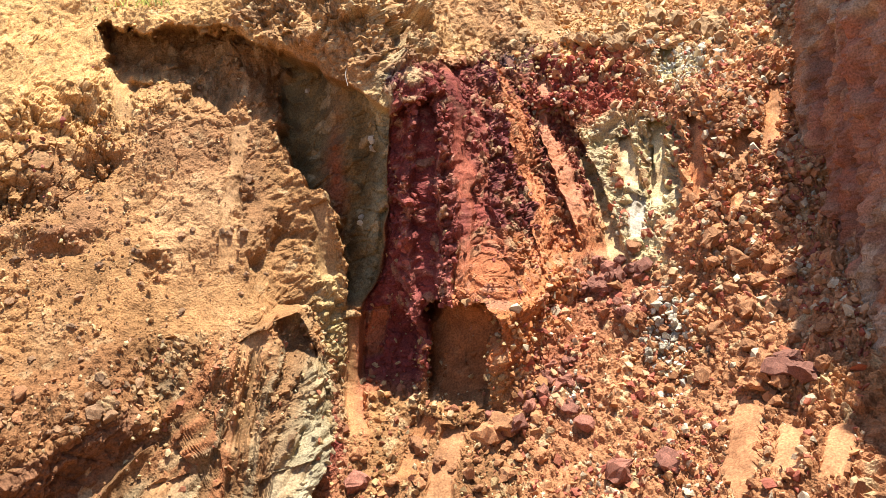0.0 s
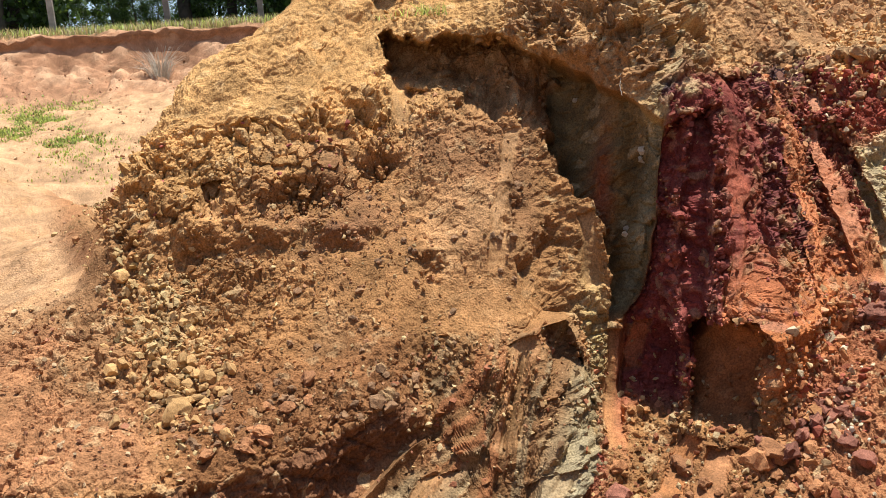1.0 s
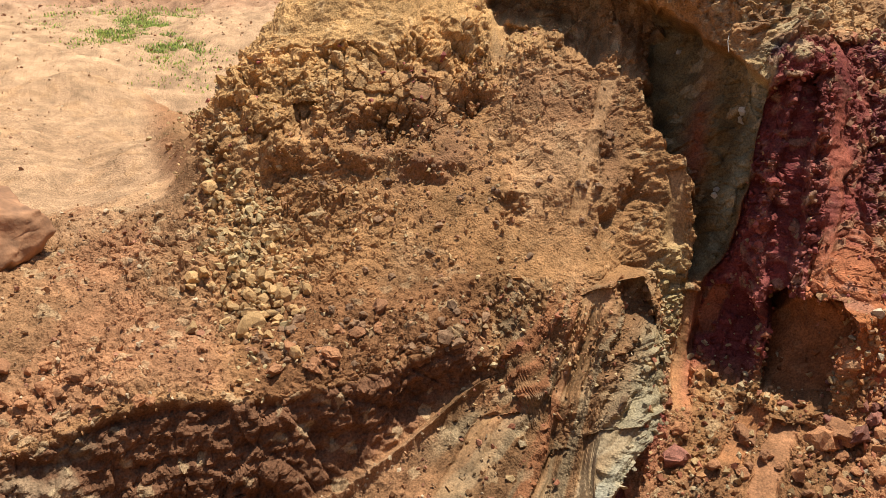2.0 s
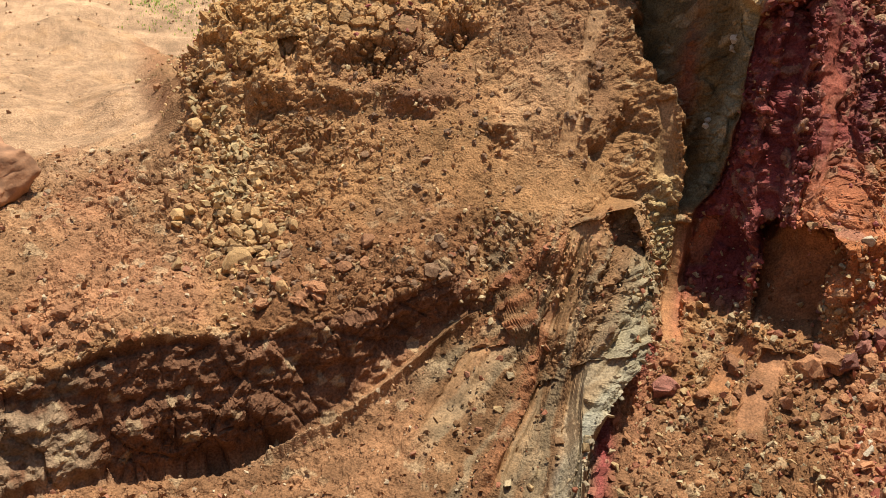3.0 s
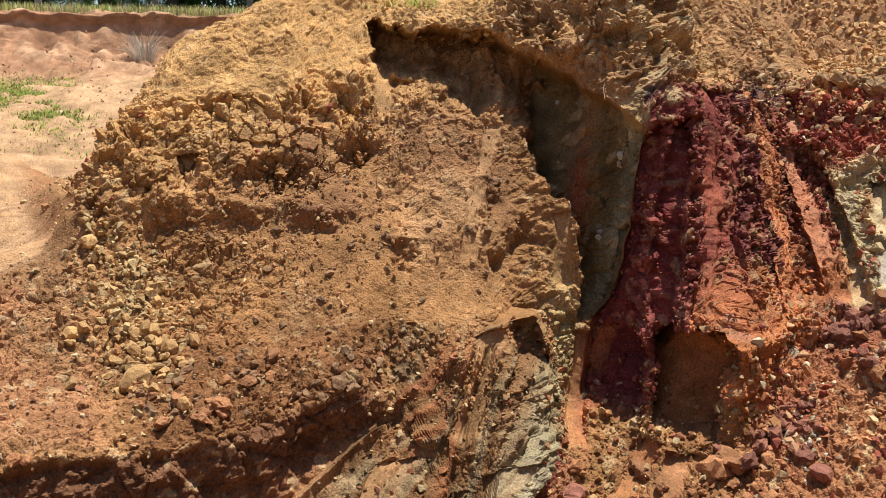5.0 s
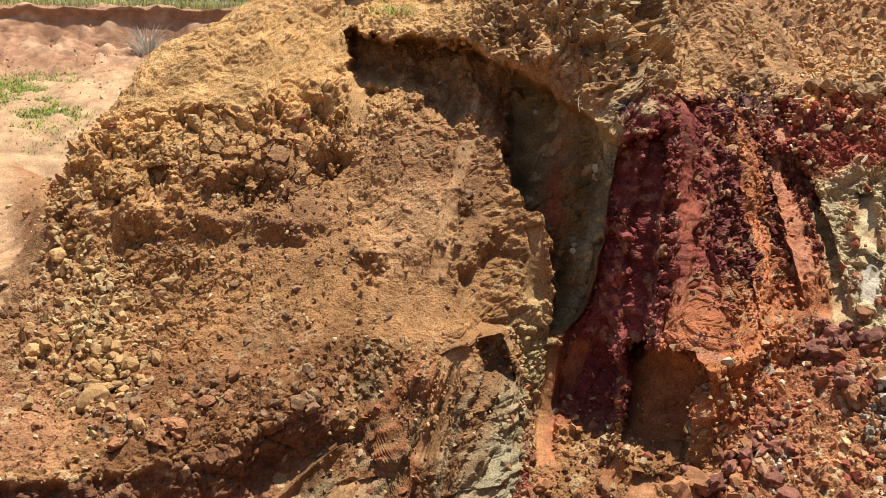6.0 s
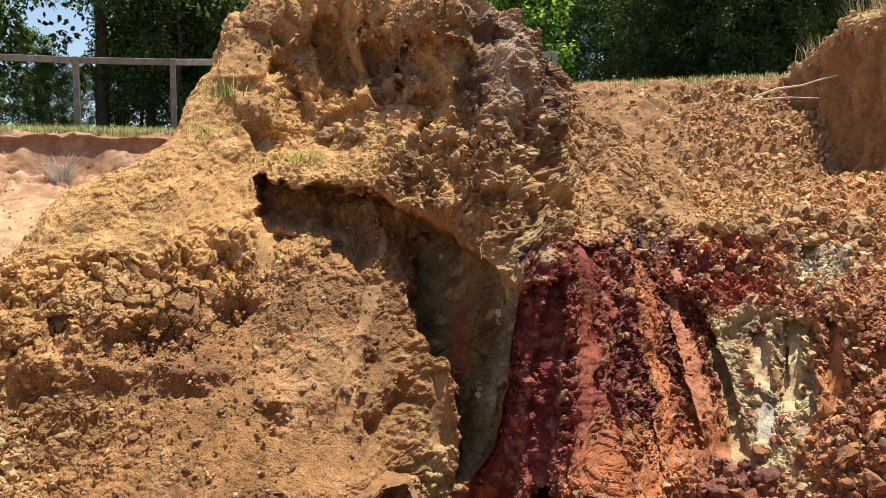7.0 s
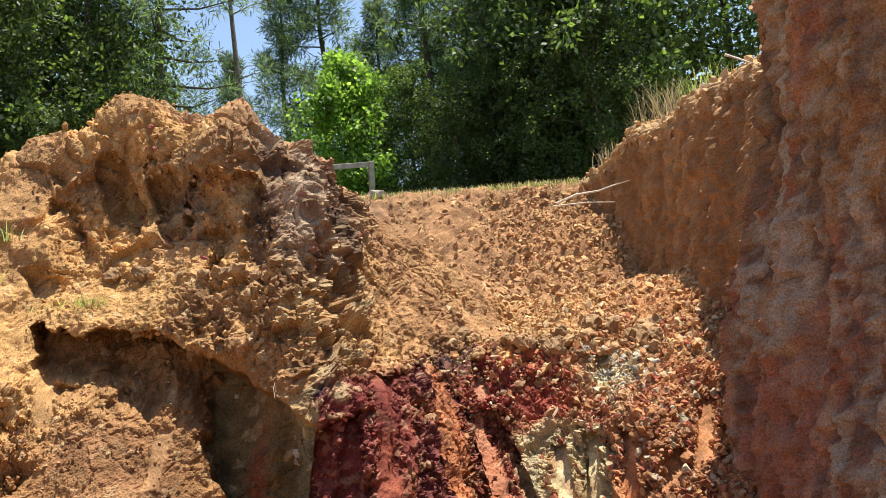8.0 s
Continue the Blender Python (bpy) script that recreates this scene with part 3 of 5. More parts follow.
GROOVES = (
    (5.7, 2.95, 8.0, 2.15, 0.17, 0.10), (8.2, 3.16, 8.8, 2.72, 0.16, 0.10),
    (8.9, 2.66, 9.1, 2.3, 0.14, 0.06), (10.35, 3.24, 10.0, 2.6, 0.18, 0.12), (12.5, 3.3, 12.3, 2.6, 0.16, 0.13), (15.2, 3.15, 15.0, 2.6, 0.16, 0.13),
    (16.9, 3.5, 16.6, 3.0, 0.18, 0.10), (4.9, 3.92, 5.3, 3.68, 0.17, 0.10), (3.2, 3.68, 3.7, 3.48, 0.2, 0.09), (10.8, 3.88, 10.95, 3.62, 0.18, 0.10),
)
SCRAPES = (
    (-14.3, 3.75, -16.2, 2.75, 0.16, 0.03), (-10.3, 3.0, -10.1, 2.45, 0.13, 0.05), (-21.0, 4.2, -21.4, 3.75, 0.16, 0.05), (-4.5, 1.4, -6.2, 1.14, 0.18, 0.08),
    (-2.7, 1.36, -4.2, 1.03, 0.2, 0.08), (-8.7, 2.1, -9.2, 1.38, 0.15, 0.08), (-7.2, 2.1, -7.9, 1.75, 0.16, 0.06), (15.9, 1.62, 15.7, 1.34, 0.20, 0.08), (18.8, 1.62, 18.6, 1.46, 0.16, 0.07),
    (21.7, 1.64, 21.5, 1.48, 0.16, 0.07), (-15.2, 2.18, -16.8, 1.56, 0.22, 0.08), (-33.1, 3.5, -33.3, 3.2, 0.17, 0.09), (-21.5, 1.5, -24.5, 1.25, 0.3, 0.06),
    (-17.5, 1.3, -20.5, 1.02, 0.14, 0.07), (-14.9, 1.35, -16.4, 0.95, 0.2, 0.05),
)
foot_zone = step(TH, -29, -25) * (1 - step(TH, -13.5, -12)) * (1 - step(ZB, 1.9, 2.2)) * step(LV, 1.0, 1.3) * np.where(TH < -21.5, LV < 1.95, 1)
bed = ZB - np.interp(TH, (-33, -26, -21, -18.5, -17, -15.5, -14), (0, 0.2, 0.42, 0.62, 0.95, 1.45, 2.0)) + 0.05 * warp_a + 0.02 * warp_b
lay = np.stack([bed, 0.16 * ZB + 0.01 * TH, 0 * ZB], 1)
beds = layered(lay, 0.13, 3, 76, 0.6)
disp += foot_zone * (0.035 * beds + 0.05 * beds * step(TH, -24, -20)) * (0.4 + 0.6 * step(crust, -0.2, 0.3))
rough *= 1 - 0.35 * foot_zone
cracks = np.exp(-(soft_noise(P3 * np.array((1, 1, 0.4)), 0.42, 77) / 0.07) ** 2) + np.exp(-(soft_noise(P3 * np.array((0.6, 0.6, 1.3)), 0.35, 78) / 0.06) ** 2)
disp -= 0.08 * np.clip(cracks, 0, 1) * np.clip(0.3 * rim + 0.6 * front, 0, 1)
groove_mask = np.zeros(len(P3))
for top_b, top_z, end_b, end_z, wide, deep in GROOVES + SCRAPES:
    along = (ZB - end_z) / (top_z - end_z)
    across = np.abs((TH - (end_b + (top_b - end_b) * along)) * DEG + 0.012 * warp_b + 0.01 * fine)
    w = (1 - step(across, wide * 0.36, wide * 0.56)) * step(along, -0.06, 0.03) * (1 - step(along + 0.03 * warp_b, 0.98, 1.02))
    push += 1.9 * deep * w * (0.45 + 0.55 * np.clip(along, 0, 1)) if deep >= 0.09 else 0.9 * deep * w
    groove_mask = np.maximum(groove_mask, w)
smooth = np.maximum(smooth, 0.93 * groove_mask)

chunk1 = (0.5 * (c1 - 0.45) + 0.9 * f1) * step(s1, 0.0, 0.16) - 0.3 * (1 - step(s1, 0.0, 0.10))
chunk0 = (0.5 * (c0 - 0.45) + 0.9 * f0) * step(s0, 0.0, 0.10) - 0.25 * (1 - step(s0, 0.0, 0.07))
chunk2 = (0.5 * (c2 - 0.45) + 0.9 * f2) * step(s2, 0.0, 0.2) - 0.3 * (1 - step(s2, 0.0, 0.12))
patchy = 0.35 + 0.9 * step(soft_noise(P3, 0.7, 69), -0.5, 0.5)
grit = layered(P3, 0.11, 3, 73, 0.75)
blocky = np.clip(0.3 + 0.7 * front + in_red + cut + 0.6 * step(TH, -11, -9), 0, 1) * (1 - 0.8 * fan) * (1 - quiet)
disp += rough * (1 - smooth) * (patchy * (0.09 * blocky * chunk0 + 0.06 * chunk1 + 0.042 * chunk2) + 0.022 * crust + 0.022 * ridged + 0.02 * grit + 0.014 * fine)
disp += 0.004 * fine + 0.006 * crust * smooth

# colours of the strata, with some light and shade painted in
TAN, OCHRE, BROWN, RED = (0.40, 0.245, 0.105), (0.455, 0.265, 0.106), (0.30, 0.157, 0.065), (0.195, 0.047, 0.039)
col = np.tile(np.array(BROWN), (len(P3), 1))
col = tint(col, step(z_w, np.interp(TH, (-40, -34, -22, -12), (2.95, 2.98, 3.4, 4.0)), np.interp(TH, (-40, -34, -22, -12), (3.6, 3.7, 4.0, 4.4))), OCHRE)
col = tint(col, blob(th_w, z_w, -17.5, 3.3, 3.0, 0.6), (0.38, 0.215, 0.105), 0.9)
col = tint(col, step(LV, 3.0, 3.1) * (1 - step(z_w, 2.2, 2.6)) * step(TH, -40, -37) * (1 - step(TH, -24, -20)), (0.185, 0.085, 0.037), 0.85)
col = tint(col, blob(th_w, z_w, -26.0, 3.08, 3.2, 0.25) * step(crust, -0.35, 0.15), (0.20, 0.10, 0.055), 0.85)
col = tint(col, blob(th_w, z_w, -13.6, 3.1, 1.3, 0.6) * step(crust, -0.2, 0.3), (0.24, 0.14, 0.065), 0.8)
col = tint(col, fan * step(layered(P3 * np.array((1, 1, 0.3)), 0.8, 3, 86), 0.05, 0.5), (0.215, 0.11, 0.052), 0.9)
col = tint(col, fan * step(layered(P3 * np.array((1, 1, 0.3)), 0.6, 3, 87), 0.15, 0.55), (0.37, 0.215, 0.105), 0.45)
col = tint(col, ramp_way, (0.28, 0.15, 0.07))
col = tint(col, ramp_way * step(soft_noise(P3, 0.7, 81), 0.0, 0.5), (0.30, 0.14, 0.068), 0.6)
col = tint(col, step(LV + 0.6 * warp_a, 6.0, 7.0) * (1 - step(TH, -42.5, -40.5)), (0.40, 0.248, 0.136))
col = tint(col, step(LV, 5.8, 6.6) * (1 - step(TH, -42.5, -40.5)) * step(crust, 0.05, 0.5), (0.34, 0.20, 0.10), 0.7)
col = tint(col, (1 - step(LV, 2.0, 2.2)), (0.245, 0.125, 0.058))
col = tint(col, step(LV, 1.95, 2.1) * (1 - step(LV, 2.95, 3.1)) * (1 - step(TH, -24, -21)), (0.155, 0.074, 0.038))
col = tint(col, step(LV, 1.95, 2.1) * (1 - step(LV, 2.95, 3.1)) * (1 - step(TH, -49, -45)) * step(crust, -0.1, 0.4), (0.24, 0.17, 0.10), 0.7)
# paler line on the ledge below the cut wall paints its sunlit edge
col = tint(col, np.exp(-((LV - 1.86) / 0.06) ** 2) * step(TH, -39, -36) * (1 - step(TH, -23, -21.5)), (0.40, 0.235, 0.12), 0.8)
foot = step(TH, -28, -24) * np.where(TH < -21.5, LV < 1.95, 1) * (1 - step(TH, -13.5, -12)) * (1 - step(z_w, 2.0, 2.4))
col = tint(col, foot, (0.19, 0.10, 0.045))
col = tint(col, foot * step(beds, 0.2, 0.45) * step(TH, -24, -20), (0.31, 0.115, 0.05), 0.5)
col = tint(col, foot * step(soft_noise(lay + 3.1, 0.11, 84), 0.15, 0.4), (0.24, 0.19, 0.11), 0.55)
col = tint(col, foot * step(soft_noise(lay + 7.7, 0.09, 88), 0.3, 0.5), (0.17, 0.09, 0.045), 0.4)
# darker tone inside the notch paints the shade under its lip
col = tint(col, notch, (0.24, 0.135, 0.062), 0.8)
# olive brown band and grey strip, toned down to paint the recess's deep shade
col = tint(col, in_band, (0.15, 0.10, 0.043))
col = tint(col, in_band * np.exp(-(((band_right - TH) - 0.7) / 0.6) ** 2), (0.21, 0.18, 0.105), 0.8)
col = tint(col, in_band * blob(th_w, z_w, -9.3, 3.2, 0.7, 0.45), (0.22, 0.06, 0.03), 0.8)
east = step(TH, band_right - 0.1, band_right + 0.15) * step(LV, 2.9, 3.3)
col = tint(col, east * (1 - step(z_w, 3.95, 4.15)), RED)
col = tint(col, east * step(th_w, -1.7, -0.6) * (1 - step(z_w, 3.95, 4.15)), (0.29, 0.10, 0.045))
col = tint(col, east * step(th_w, -1.5, 0) * (1 - step(z_w, 2.5, 2.75)), (0.38, 0.145, 0.055))
col = tint(col, east * step(th_w, -4, -2.5) * (1 - step(th_w, 5, 6)) * step(z_w, 3.2, 3.55) * (1 - step(z_w, 3.95, 4.1)) * step(crust, -0.25, 0.2), (0.10, 0.038, 0.042), 0.85)
col = tint(col, east * step(th_w, 4.2, 5.5) * (1 - step(z_w, 3.3, 3.5)), (0.29, 0.115, 0.06))
col = tint(col, east * step(th_w, 1.5, 3) * (1 - step(th_w, 7.5, 9)) * step(z_w, 3.3, 3.42) * (1 - step(z_w, 3.75, 3.9)), (0.25, 0.06, 0.045), 0.85)
cream = step(th_w, 5.9, 6.6) * (1 - step(th_w, 10.8, 11.4)) * step(z_w, 2.12, 2.25) * (1 - step(z_w, 3.2, 3.35))
col = tint(col, cream, (0.46, 0.37, 0.20))
col = tint(col, cream * step(crust, 0.1, 0.4), (0.29, 0.23, 0.145), 0.75)
col = tint(col, cream * step(-crust, 0.05, 0.4), (0.30, 0.15, 0.075), 0.8)
col = tint(col, step(th_w, 10.8, 11.6) * step(LV, 2.6, 3.0) * (1 - step(z_w, 3.7, 3.9)), (0.36, 0.17, 0.08))
col = tint(col, blob(th_w, z_w, 11.3, 3.72, 1.7, 0.17), (0.56, 0.47, 0.26), 0.95)
col = tint(col, step(TH, -3, -1) * step(z_w, 3.85, 4.05), (0.43, 0.25, 0.11))
flank = step(TH + 1.0 * warp_a + 0.8 * crust, -4.0, -2.0) * (1 - step(TH, 4, 6)) * step(LV, 7.4, 8.2)
col = tint(col, flank, (0.36, 0.205, 0.098), 0.7)
col = tint(col, flank * step(run_off, 0.0, 0.5), (0.30, 0.16, 0.078), 0.8)
col = tint(col, flank * step(-run_off, 0.25, 0.6), (0.47, 0.29, 0.135), 0.8)
col = tint(col, step(TH, 8, 11) * step(z_w, 3.75, 3.95), (0.42, 0.22, 0.10))
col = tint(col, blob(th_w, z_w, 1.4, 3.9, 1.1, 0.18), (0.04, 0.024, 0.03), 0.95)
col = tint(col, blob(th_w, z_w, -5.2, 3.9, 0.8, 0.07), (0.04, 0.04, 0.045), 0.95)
pale = blob(th_w, z_w, -4.6, 3.78, 1.7, 0.16)
col = tint(col, pale * step(crust, -0.3, 0.1), (0.44, 0.35, 0.18), 0.9)
col = tint(col, blob(th_w, z_w, -10.1, 2.0, 1.1, 0.55) * (TH < band_left + 1.5), (0.36, 0.29, 0.135), 0.85)
col = tint(col, pillar, (0.265, 0.22, 0.13), 0.9)
col = tint(col, pillar * (1 - step(z_w, 1.0, 1.35)), (0.30, 0.28, 0.21), 0.8)
col = tint(col, pillar * step(soft_noise(np.stack([side, 0.1 * ZB, 0 * ZB], 1), 0.05, 89), 0.1, 0.5), (0.24, 0.15, 0.065), 0.6)
col = tint(col, blob(th_w, z_w, -13.8, 1.25, 0.7, 0.25), (0.36, 0.31, 0.20), 0.7)
col = tint(col, blob(th_w, z_w, -10.9, 1.45, 1.1, 0.28) * (side < 0), (0.24, 0.05, 0.048), 0.95)
col = tint(col, blob(th_w, z_w, -13.3, 1.02, 0.7, 0.2) * (side < 0), (0.24, 0.05, 0.048), 0.9)
col = tint(col, blob(th_w, z_w, -8.6, 1.75, 0.5, 0.35), (0.26, 0.06, 0.05), 0.8)
col = tint(col, scoop, (0.27, 0.105, 0.04))
col = tint(col, step(TH, -9, -6) * (1 - step(TH, 0, 3)) * (1 - step(z_w, 1.38, 1.5)), (0.235, 0.115, 0.05))
col = tint(col, step(TH, 0, 3) * (1 - step(z_w, 1.6, 1.9)), (0.31, 0.145, 0.068))
col = tint(col, blob(th_w, z_w, 4.0, 1.55, 2.2, 0.2), (0.31, 0.105, 0.06), 0.7)
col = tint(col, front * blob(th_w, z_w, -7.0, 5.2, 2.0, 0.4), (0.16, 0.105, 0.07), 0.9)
col = tint(col, front * blob(th_w, z_w, -5.4, 5.68, 1.3, 0.2), (0.34, 0.27, 0.20), 0.95)
col = tint(col, front * step(layered(P3, 0.5, 3, 85), 0.1, 0.5), (0.33, 0.185, 0.085), 0.8)
prow = step(LV, 7.6, 8.0) * step(th_w, -10.0, -7.5) * (1 - step(TH, -3.5, -2.2)) * (1 - step(LV, 9.8, 10.2))
col = tint(col, prow, (0.25, 0.16, 0.10), 0.85)
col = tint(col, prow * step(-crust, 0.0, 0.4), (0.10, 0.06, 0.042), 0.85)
col = tint(col, prow * step(crust, 0.25, 0.5), (0.36, 0.27, 0.18), 0.8)
col = tint(col, brow * (0.8 + 0.4 * crust), (0.31, 0.18, 0.086), 0.85)
col = tint(col, brow * step(c1, 0.7, 0.75), (0.20, 0.11, 0.055), 0.7)
col = tint(col, brow * step(TH, -7, -5) * step(c2, 0.6, 0.65), (0.42, 0.31, 0.16), 0.6)
col = tint(col, front * blob(th_w, z_w, -13.5, 5.7, 1.4, 0.3), (0.26, 0.19, 0.13), 0.7)
col = tint(col, step(LV, 9.6, 10) * step(TH, -16, -13) * (1 - step(TH, -3, -2)), (0.36, 0.21, 0.11))
upper_w = np.where(fan_u < -2.0, 1.0, step(z_w + 0.05 * crust, 2.2, 2.6)) * face
col = tint(col, np.clip(upper_w * (0.80 + 0.6 * crust + 0.2 * warp_b), 0, 1), strip_col, 0.95)
col = tint(col, face * (1 - upper_w), (0.36, 0.138, 0.058), 0.8)
col = tint(col, face * (1 - upper_w) * strip_deep * 4 * step(crust, -0.2, 0.3), (0.25, 0.08, 0.04), 0.7)
GROOVE_COLORS = ((0.45, 0.345, 0.18), (0.42, 0.33, 0.19),
                 (0.29, 0.25, 0.195), (0.50, 0.40, 0.21), (0.50, 0.21, 0.09), (0.46, 0.22, 0.10), (0.47, 0.2, 0.08), (0.54, 0.28, 0.1), (0.46, 0.24, 0.13), (0.64, 0.55, 0.26))
for (top_b, top_z, end_b, end_z, wide, deep), shade in zip(GROOVES, GROOVE_COLORS):
    along = (ZB - end_z) / (top_z - end_z)
    across = np.abs((TH - (end_b + (top_b - end_b) * along)) * DEG)
    w = (1 - step(across, wide * 0.44, wide * 0.54)) * step(along, -0.04, 0.02) * (1 - step(along, 0.97, 1.05))
    col = tint(col, np.clip(w * (0.68 + 0.55 * crust), 0, 1), shade, 0.95)
for top_b, top_z, end_b, end_z, wide, deep in SCRAPES:
    along = (ZB - end_z) / (top_z - end_z)
    across = np.abs((TH - (end_b + (top_b - end_b) * along)) * DEG)
    w = (1 - step(across, wide * 0.40, wide * 0.54)) * step(along, -0.04, 0.02) * (1 - step(along, 0.97, 1.05))
    col = tint(col, w * (0.8 + 0.3 * crust), (0.34, 0.155, 0.072) if top_b > -3 else (0.42, 0.17, 0.065) if top_b > -10 else (0.36, 0.21, 0.095), 0.5)
# mottling: paler lumps, darker where the crust noise is low, ochre and rust specks
col = col * (1.0 + 0.16 * crust + 0.10 * fine + 0.12 * (1 - smooth) * (c2 - 0.5))[:, None]
col = tint(col, step(c2, 0.9, 0.93) * rough * (1 - smooth), (0.48, 0.36, 0.2), 0.55)
col = tint(col, step(fine, 0.35, 0.7) * (1 - smooth) * in_red, (0.34, 0.17, 0.11), 0.6)
col = np.clip(col, 0.01, 0.75)

radial = np.stack([P3[:, 0] / RB, P3[:, 1] / RB, 0 * RB], 1)
PLACES = (P3 + out * disp[:, None] + radial * push[:, None]).reshape(*shape, 3)
quad = grid_faces(*shape)
q_th, q_lv = TH[quad[:, 0]], LV[quad[:, 0]]
upper = np.where(q_th < -22, 7.9, 7.4)
zone = np.where(q_lv < 2.0, 0, np.where((q_th < -40), 1, np.where((q_lv >= upper) & (q_th < -2.0), 4, np.where(q_th < -12.3, 2, np.where(q_th < 5.8, 3, 5)))))
zone = np.where((zone == 2) & (q_lv < 3.0) & (q_th < -21.5), 6, zone)
zone = np.where((zone == 1) & (q_lv < 3.0), 6, zone)
zone = np.where((q_th >= -2) & (q_lv >= 7.4), 7, zone)
ZONES = (
    ("pit_floor", "reddish brown pit floor strewn with broken soil"), ("ramp", "packed reddish earth ramp beside the pit"), ("talus_slope", "loose brown soil slope below the notched bank"),
    ("clay_face", "steep banded face of maroon, orange and grey clay"), ("earth_mound", "tall ochre earth mound with a crumbling fluted front"), ("rubble_slope", "slope of broken red and cream clay lumps"),
    ("cut_wall", "shaded dark brown cut wall below the ramp"), ("gully_slope", "tan loose soil gully rising behind the cut"))
flat_places = PLACES.reshape(-1, 3)
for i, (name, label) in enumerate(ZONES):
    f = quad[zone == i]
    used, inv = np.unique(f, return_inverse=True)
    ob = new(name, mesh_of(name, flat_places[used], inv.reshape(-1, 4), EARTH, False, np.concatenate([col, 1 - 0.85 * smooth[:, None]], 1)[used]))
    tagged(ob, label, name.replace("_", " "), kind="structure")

# ---- the wall of clay on the far side ----
wy, wz = np.meshgrid(np.concatenate([np.linspace(1.5, 5, 30)[:-1], np.linspace(5, 22, 420)]), np.concatenate([np.linspace(0, 1, 260), (1.05, 1.1, 1.2, 1.4)]), indexing="ij")
wall_top = np.interp(wy, (1.5, 5, 8.5, 9.2, 12.5, 16.3, 18, 20, 22), (7.3, 7.4, 7.35, 6.95, 7.2, 7.45, 7.0, 6.45, 6.4))
wall_line = np.interp(wy, (1.5, 8.3, 8.55, 14, 17, 20, 22), (2.95, 2.95, 3.12, 3.15, 2.9, 1.5, 0.0))
height = np.where(wz > 1, wall_top - (wz - 1) * 2.5, 0.9 + wz * (wall_top - 0.9))
W3 = np.stack([wall_line + 0.13 * (height - 4) + 0.9 * step(wz, 0.93, 1.0) ** 2 + 16 * np.maximum(wz - 1, 0), wy, height], -1).reshape(-1, 3)
streak = layered(W3 * np.array((1, 1, 0.14)), 0.3, 4, 90, 0.6)
w_lump, w_soft = layered(W3, 0.9, 3, 91), layered(W3, 0.16, 4, 92, 0.6)
wn1, ws1, wc1, wf1 = clods(W3 * np.array((1, 1, 0.7)), 0.3, 93)
crack = np.exp(-((W3[:, 1] - 7.75 - 0.25 * (W3[:, 2] - 5) - 0.15 * w_lump) / 0.045) ** 2) * step(W3[:, 2], 3.9, 4.3)
w_disp = 0.16 * layered(W3 * np.array((1, 1, 0.6)), 1.9, 2, 94) + 0.05 * w_lump + 0.11 * streak + 0.07 * wf1 + 0.05 * w_soft + 0.028 * layered(W3, 0.09, 3, 95, 0.7) + 0.012 * (wc1 - 0.5) - 0.14 * crack
W3b = W3.copy()
W3b[:, 0] -= w_disp
W3b[:, 2] += 0.10 * w_lump * step(wz.ravel(), 0.8, 1)
w_col = np.tile(np.array((0.30, 0.158, 0.072)), (len(W3), 1))
w_col = tint(w_col, step(streak, 0.0, 0.5), (0.39, 0.225, 0.11), 0.7)
near = 1 - step(W3[:, 1] + 0.3 * w_lump, 8.2, 8.7)
w_col = tint(w_col, near * (1 - step(W3[:, 2] + 0.5 * w_lump, 4.0, 5.0)), (0.225, 0.12, 0.08))
w_col = tint(w_col, near * step(w_soft + 0.5 * streak, 0.15, 0.45), (0.36, 0.25, 0.155), 0.7)
w_tall = layered(W3 * np.array((1, 1, 0.3)), 0.30, 5, 96, 0.72)
w_col = tint(w_col, near * step(w_tall, 0.15, 0.5), (0.40, 0.27, 0.165), 0.7)
w_col = tint(w_col, near * step(-w_tall, 0.2, 0.55), (0.15, 0.085, 0.06), 0.6)
w_col = tint(w_col, near * step(streak - 0.4 * w_lump, 0.3, 0.6), (0.31, 0.105, 0.055), 0.65)
w_col = tint(w_col, (1 - near) * step(-w_tall, 0.1, 0.6), (0.24, 0.13, 0.065), 0.6)
w_tongue = layered(W3 * np.array((1, 1, 0.35)), 0.55, 3, 97, 0.6)
w_col = tint(w_col, near * step(w_tongue, 0.05, 0.3) * (1 - step(W3[:, 2], 4.2, 5.0)), (0.30, 0.125, 0.08), 0.6)
w_col = tint(w_col, near * step(-w_tongue + 0.3 * w_soft, 0.10, 0.30), (0.39, 0.30, 0.21), 0.75)
w_col = tint(w_col, np.clip(crack, 0, 1), (0.05, 0.03, 0.02), 0.9)
w_col = tint(w_col, near * step(-w_soft, 0.35, 0.6), (0.14, 0.09, 0.07), 0.6)
w_col = tint(w_col, (1 - near) * (1 - step(W3[:, 2] + 0.3 * w_lump, 3.6, 4.2)), (0.34, 0.14, 0.07))
w_col = tint(w_col, step(wz.ravel(), 0.9, 0.96), (0.46, 0.30, 0.15))
wall = new("wall_of_clay", mesh_of("wall_of_clay", W3b, grid_faces(*wy.shape)[:, ::-1], EARTH, False, np.clip(w_col, 0.02, 0.7)))
tagged(wall, "tall shaded wall of streaked orange brown clay", "earth wall", kind="structure")

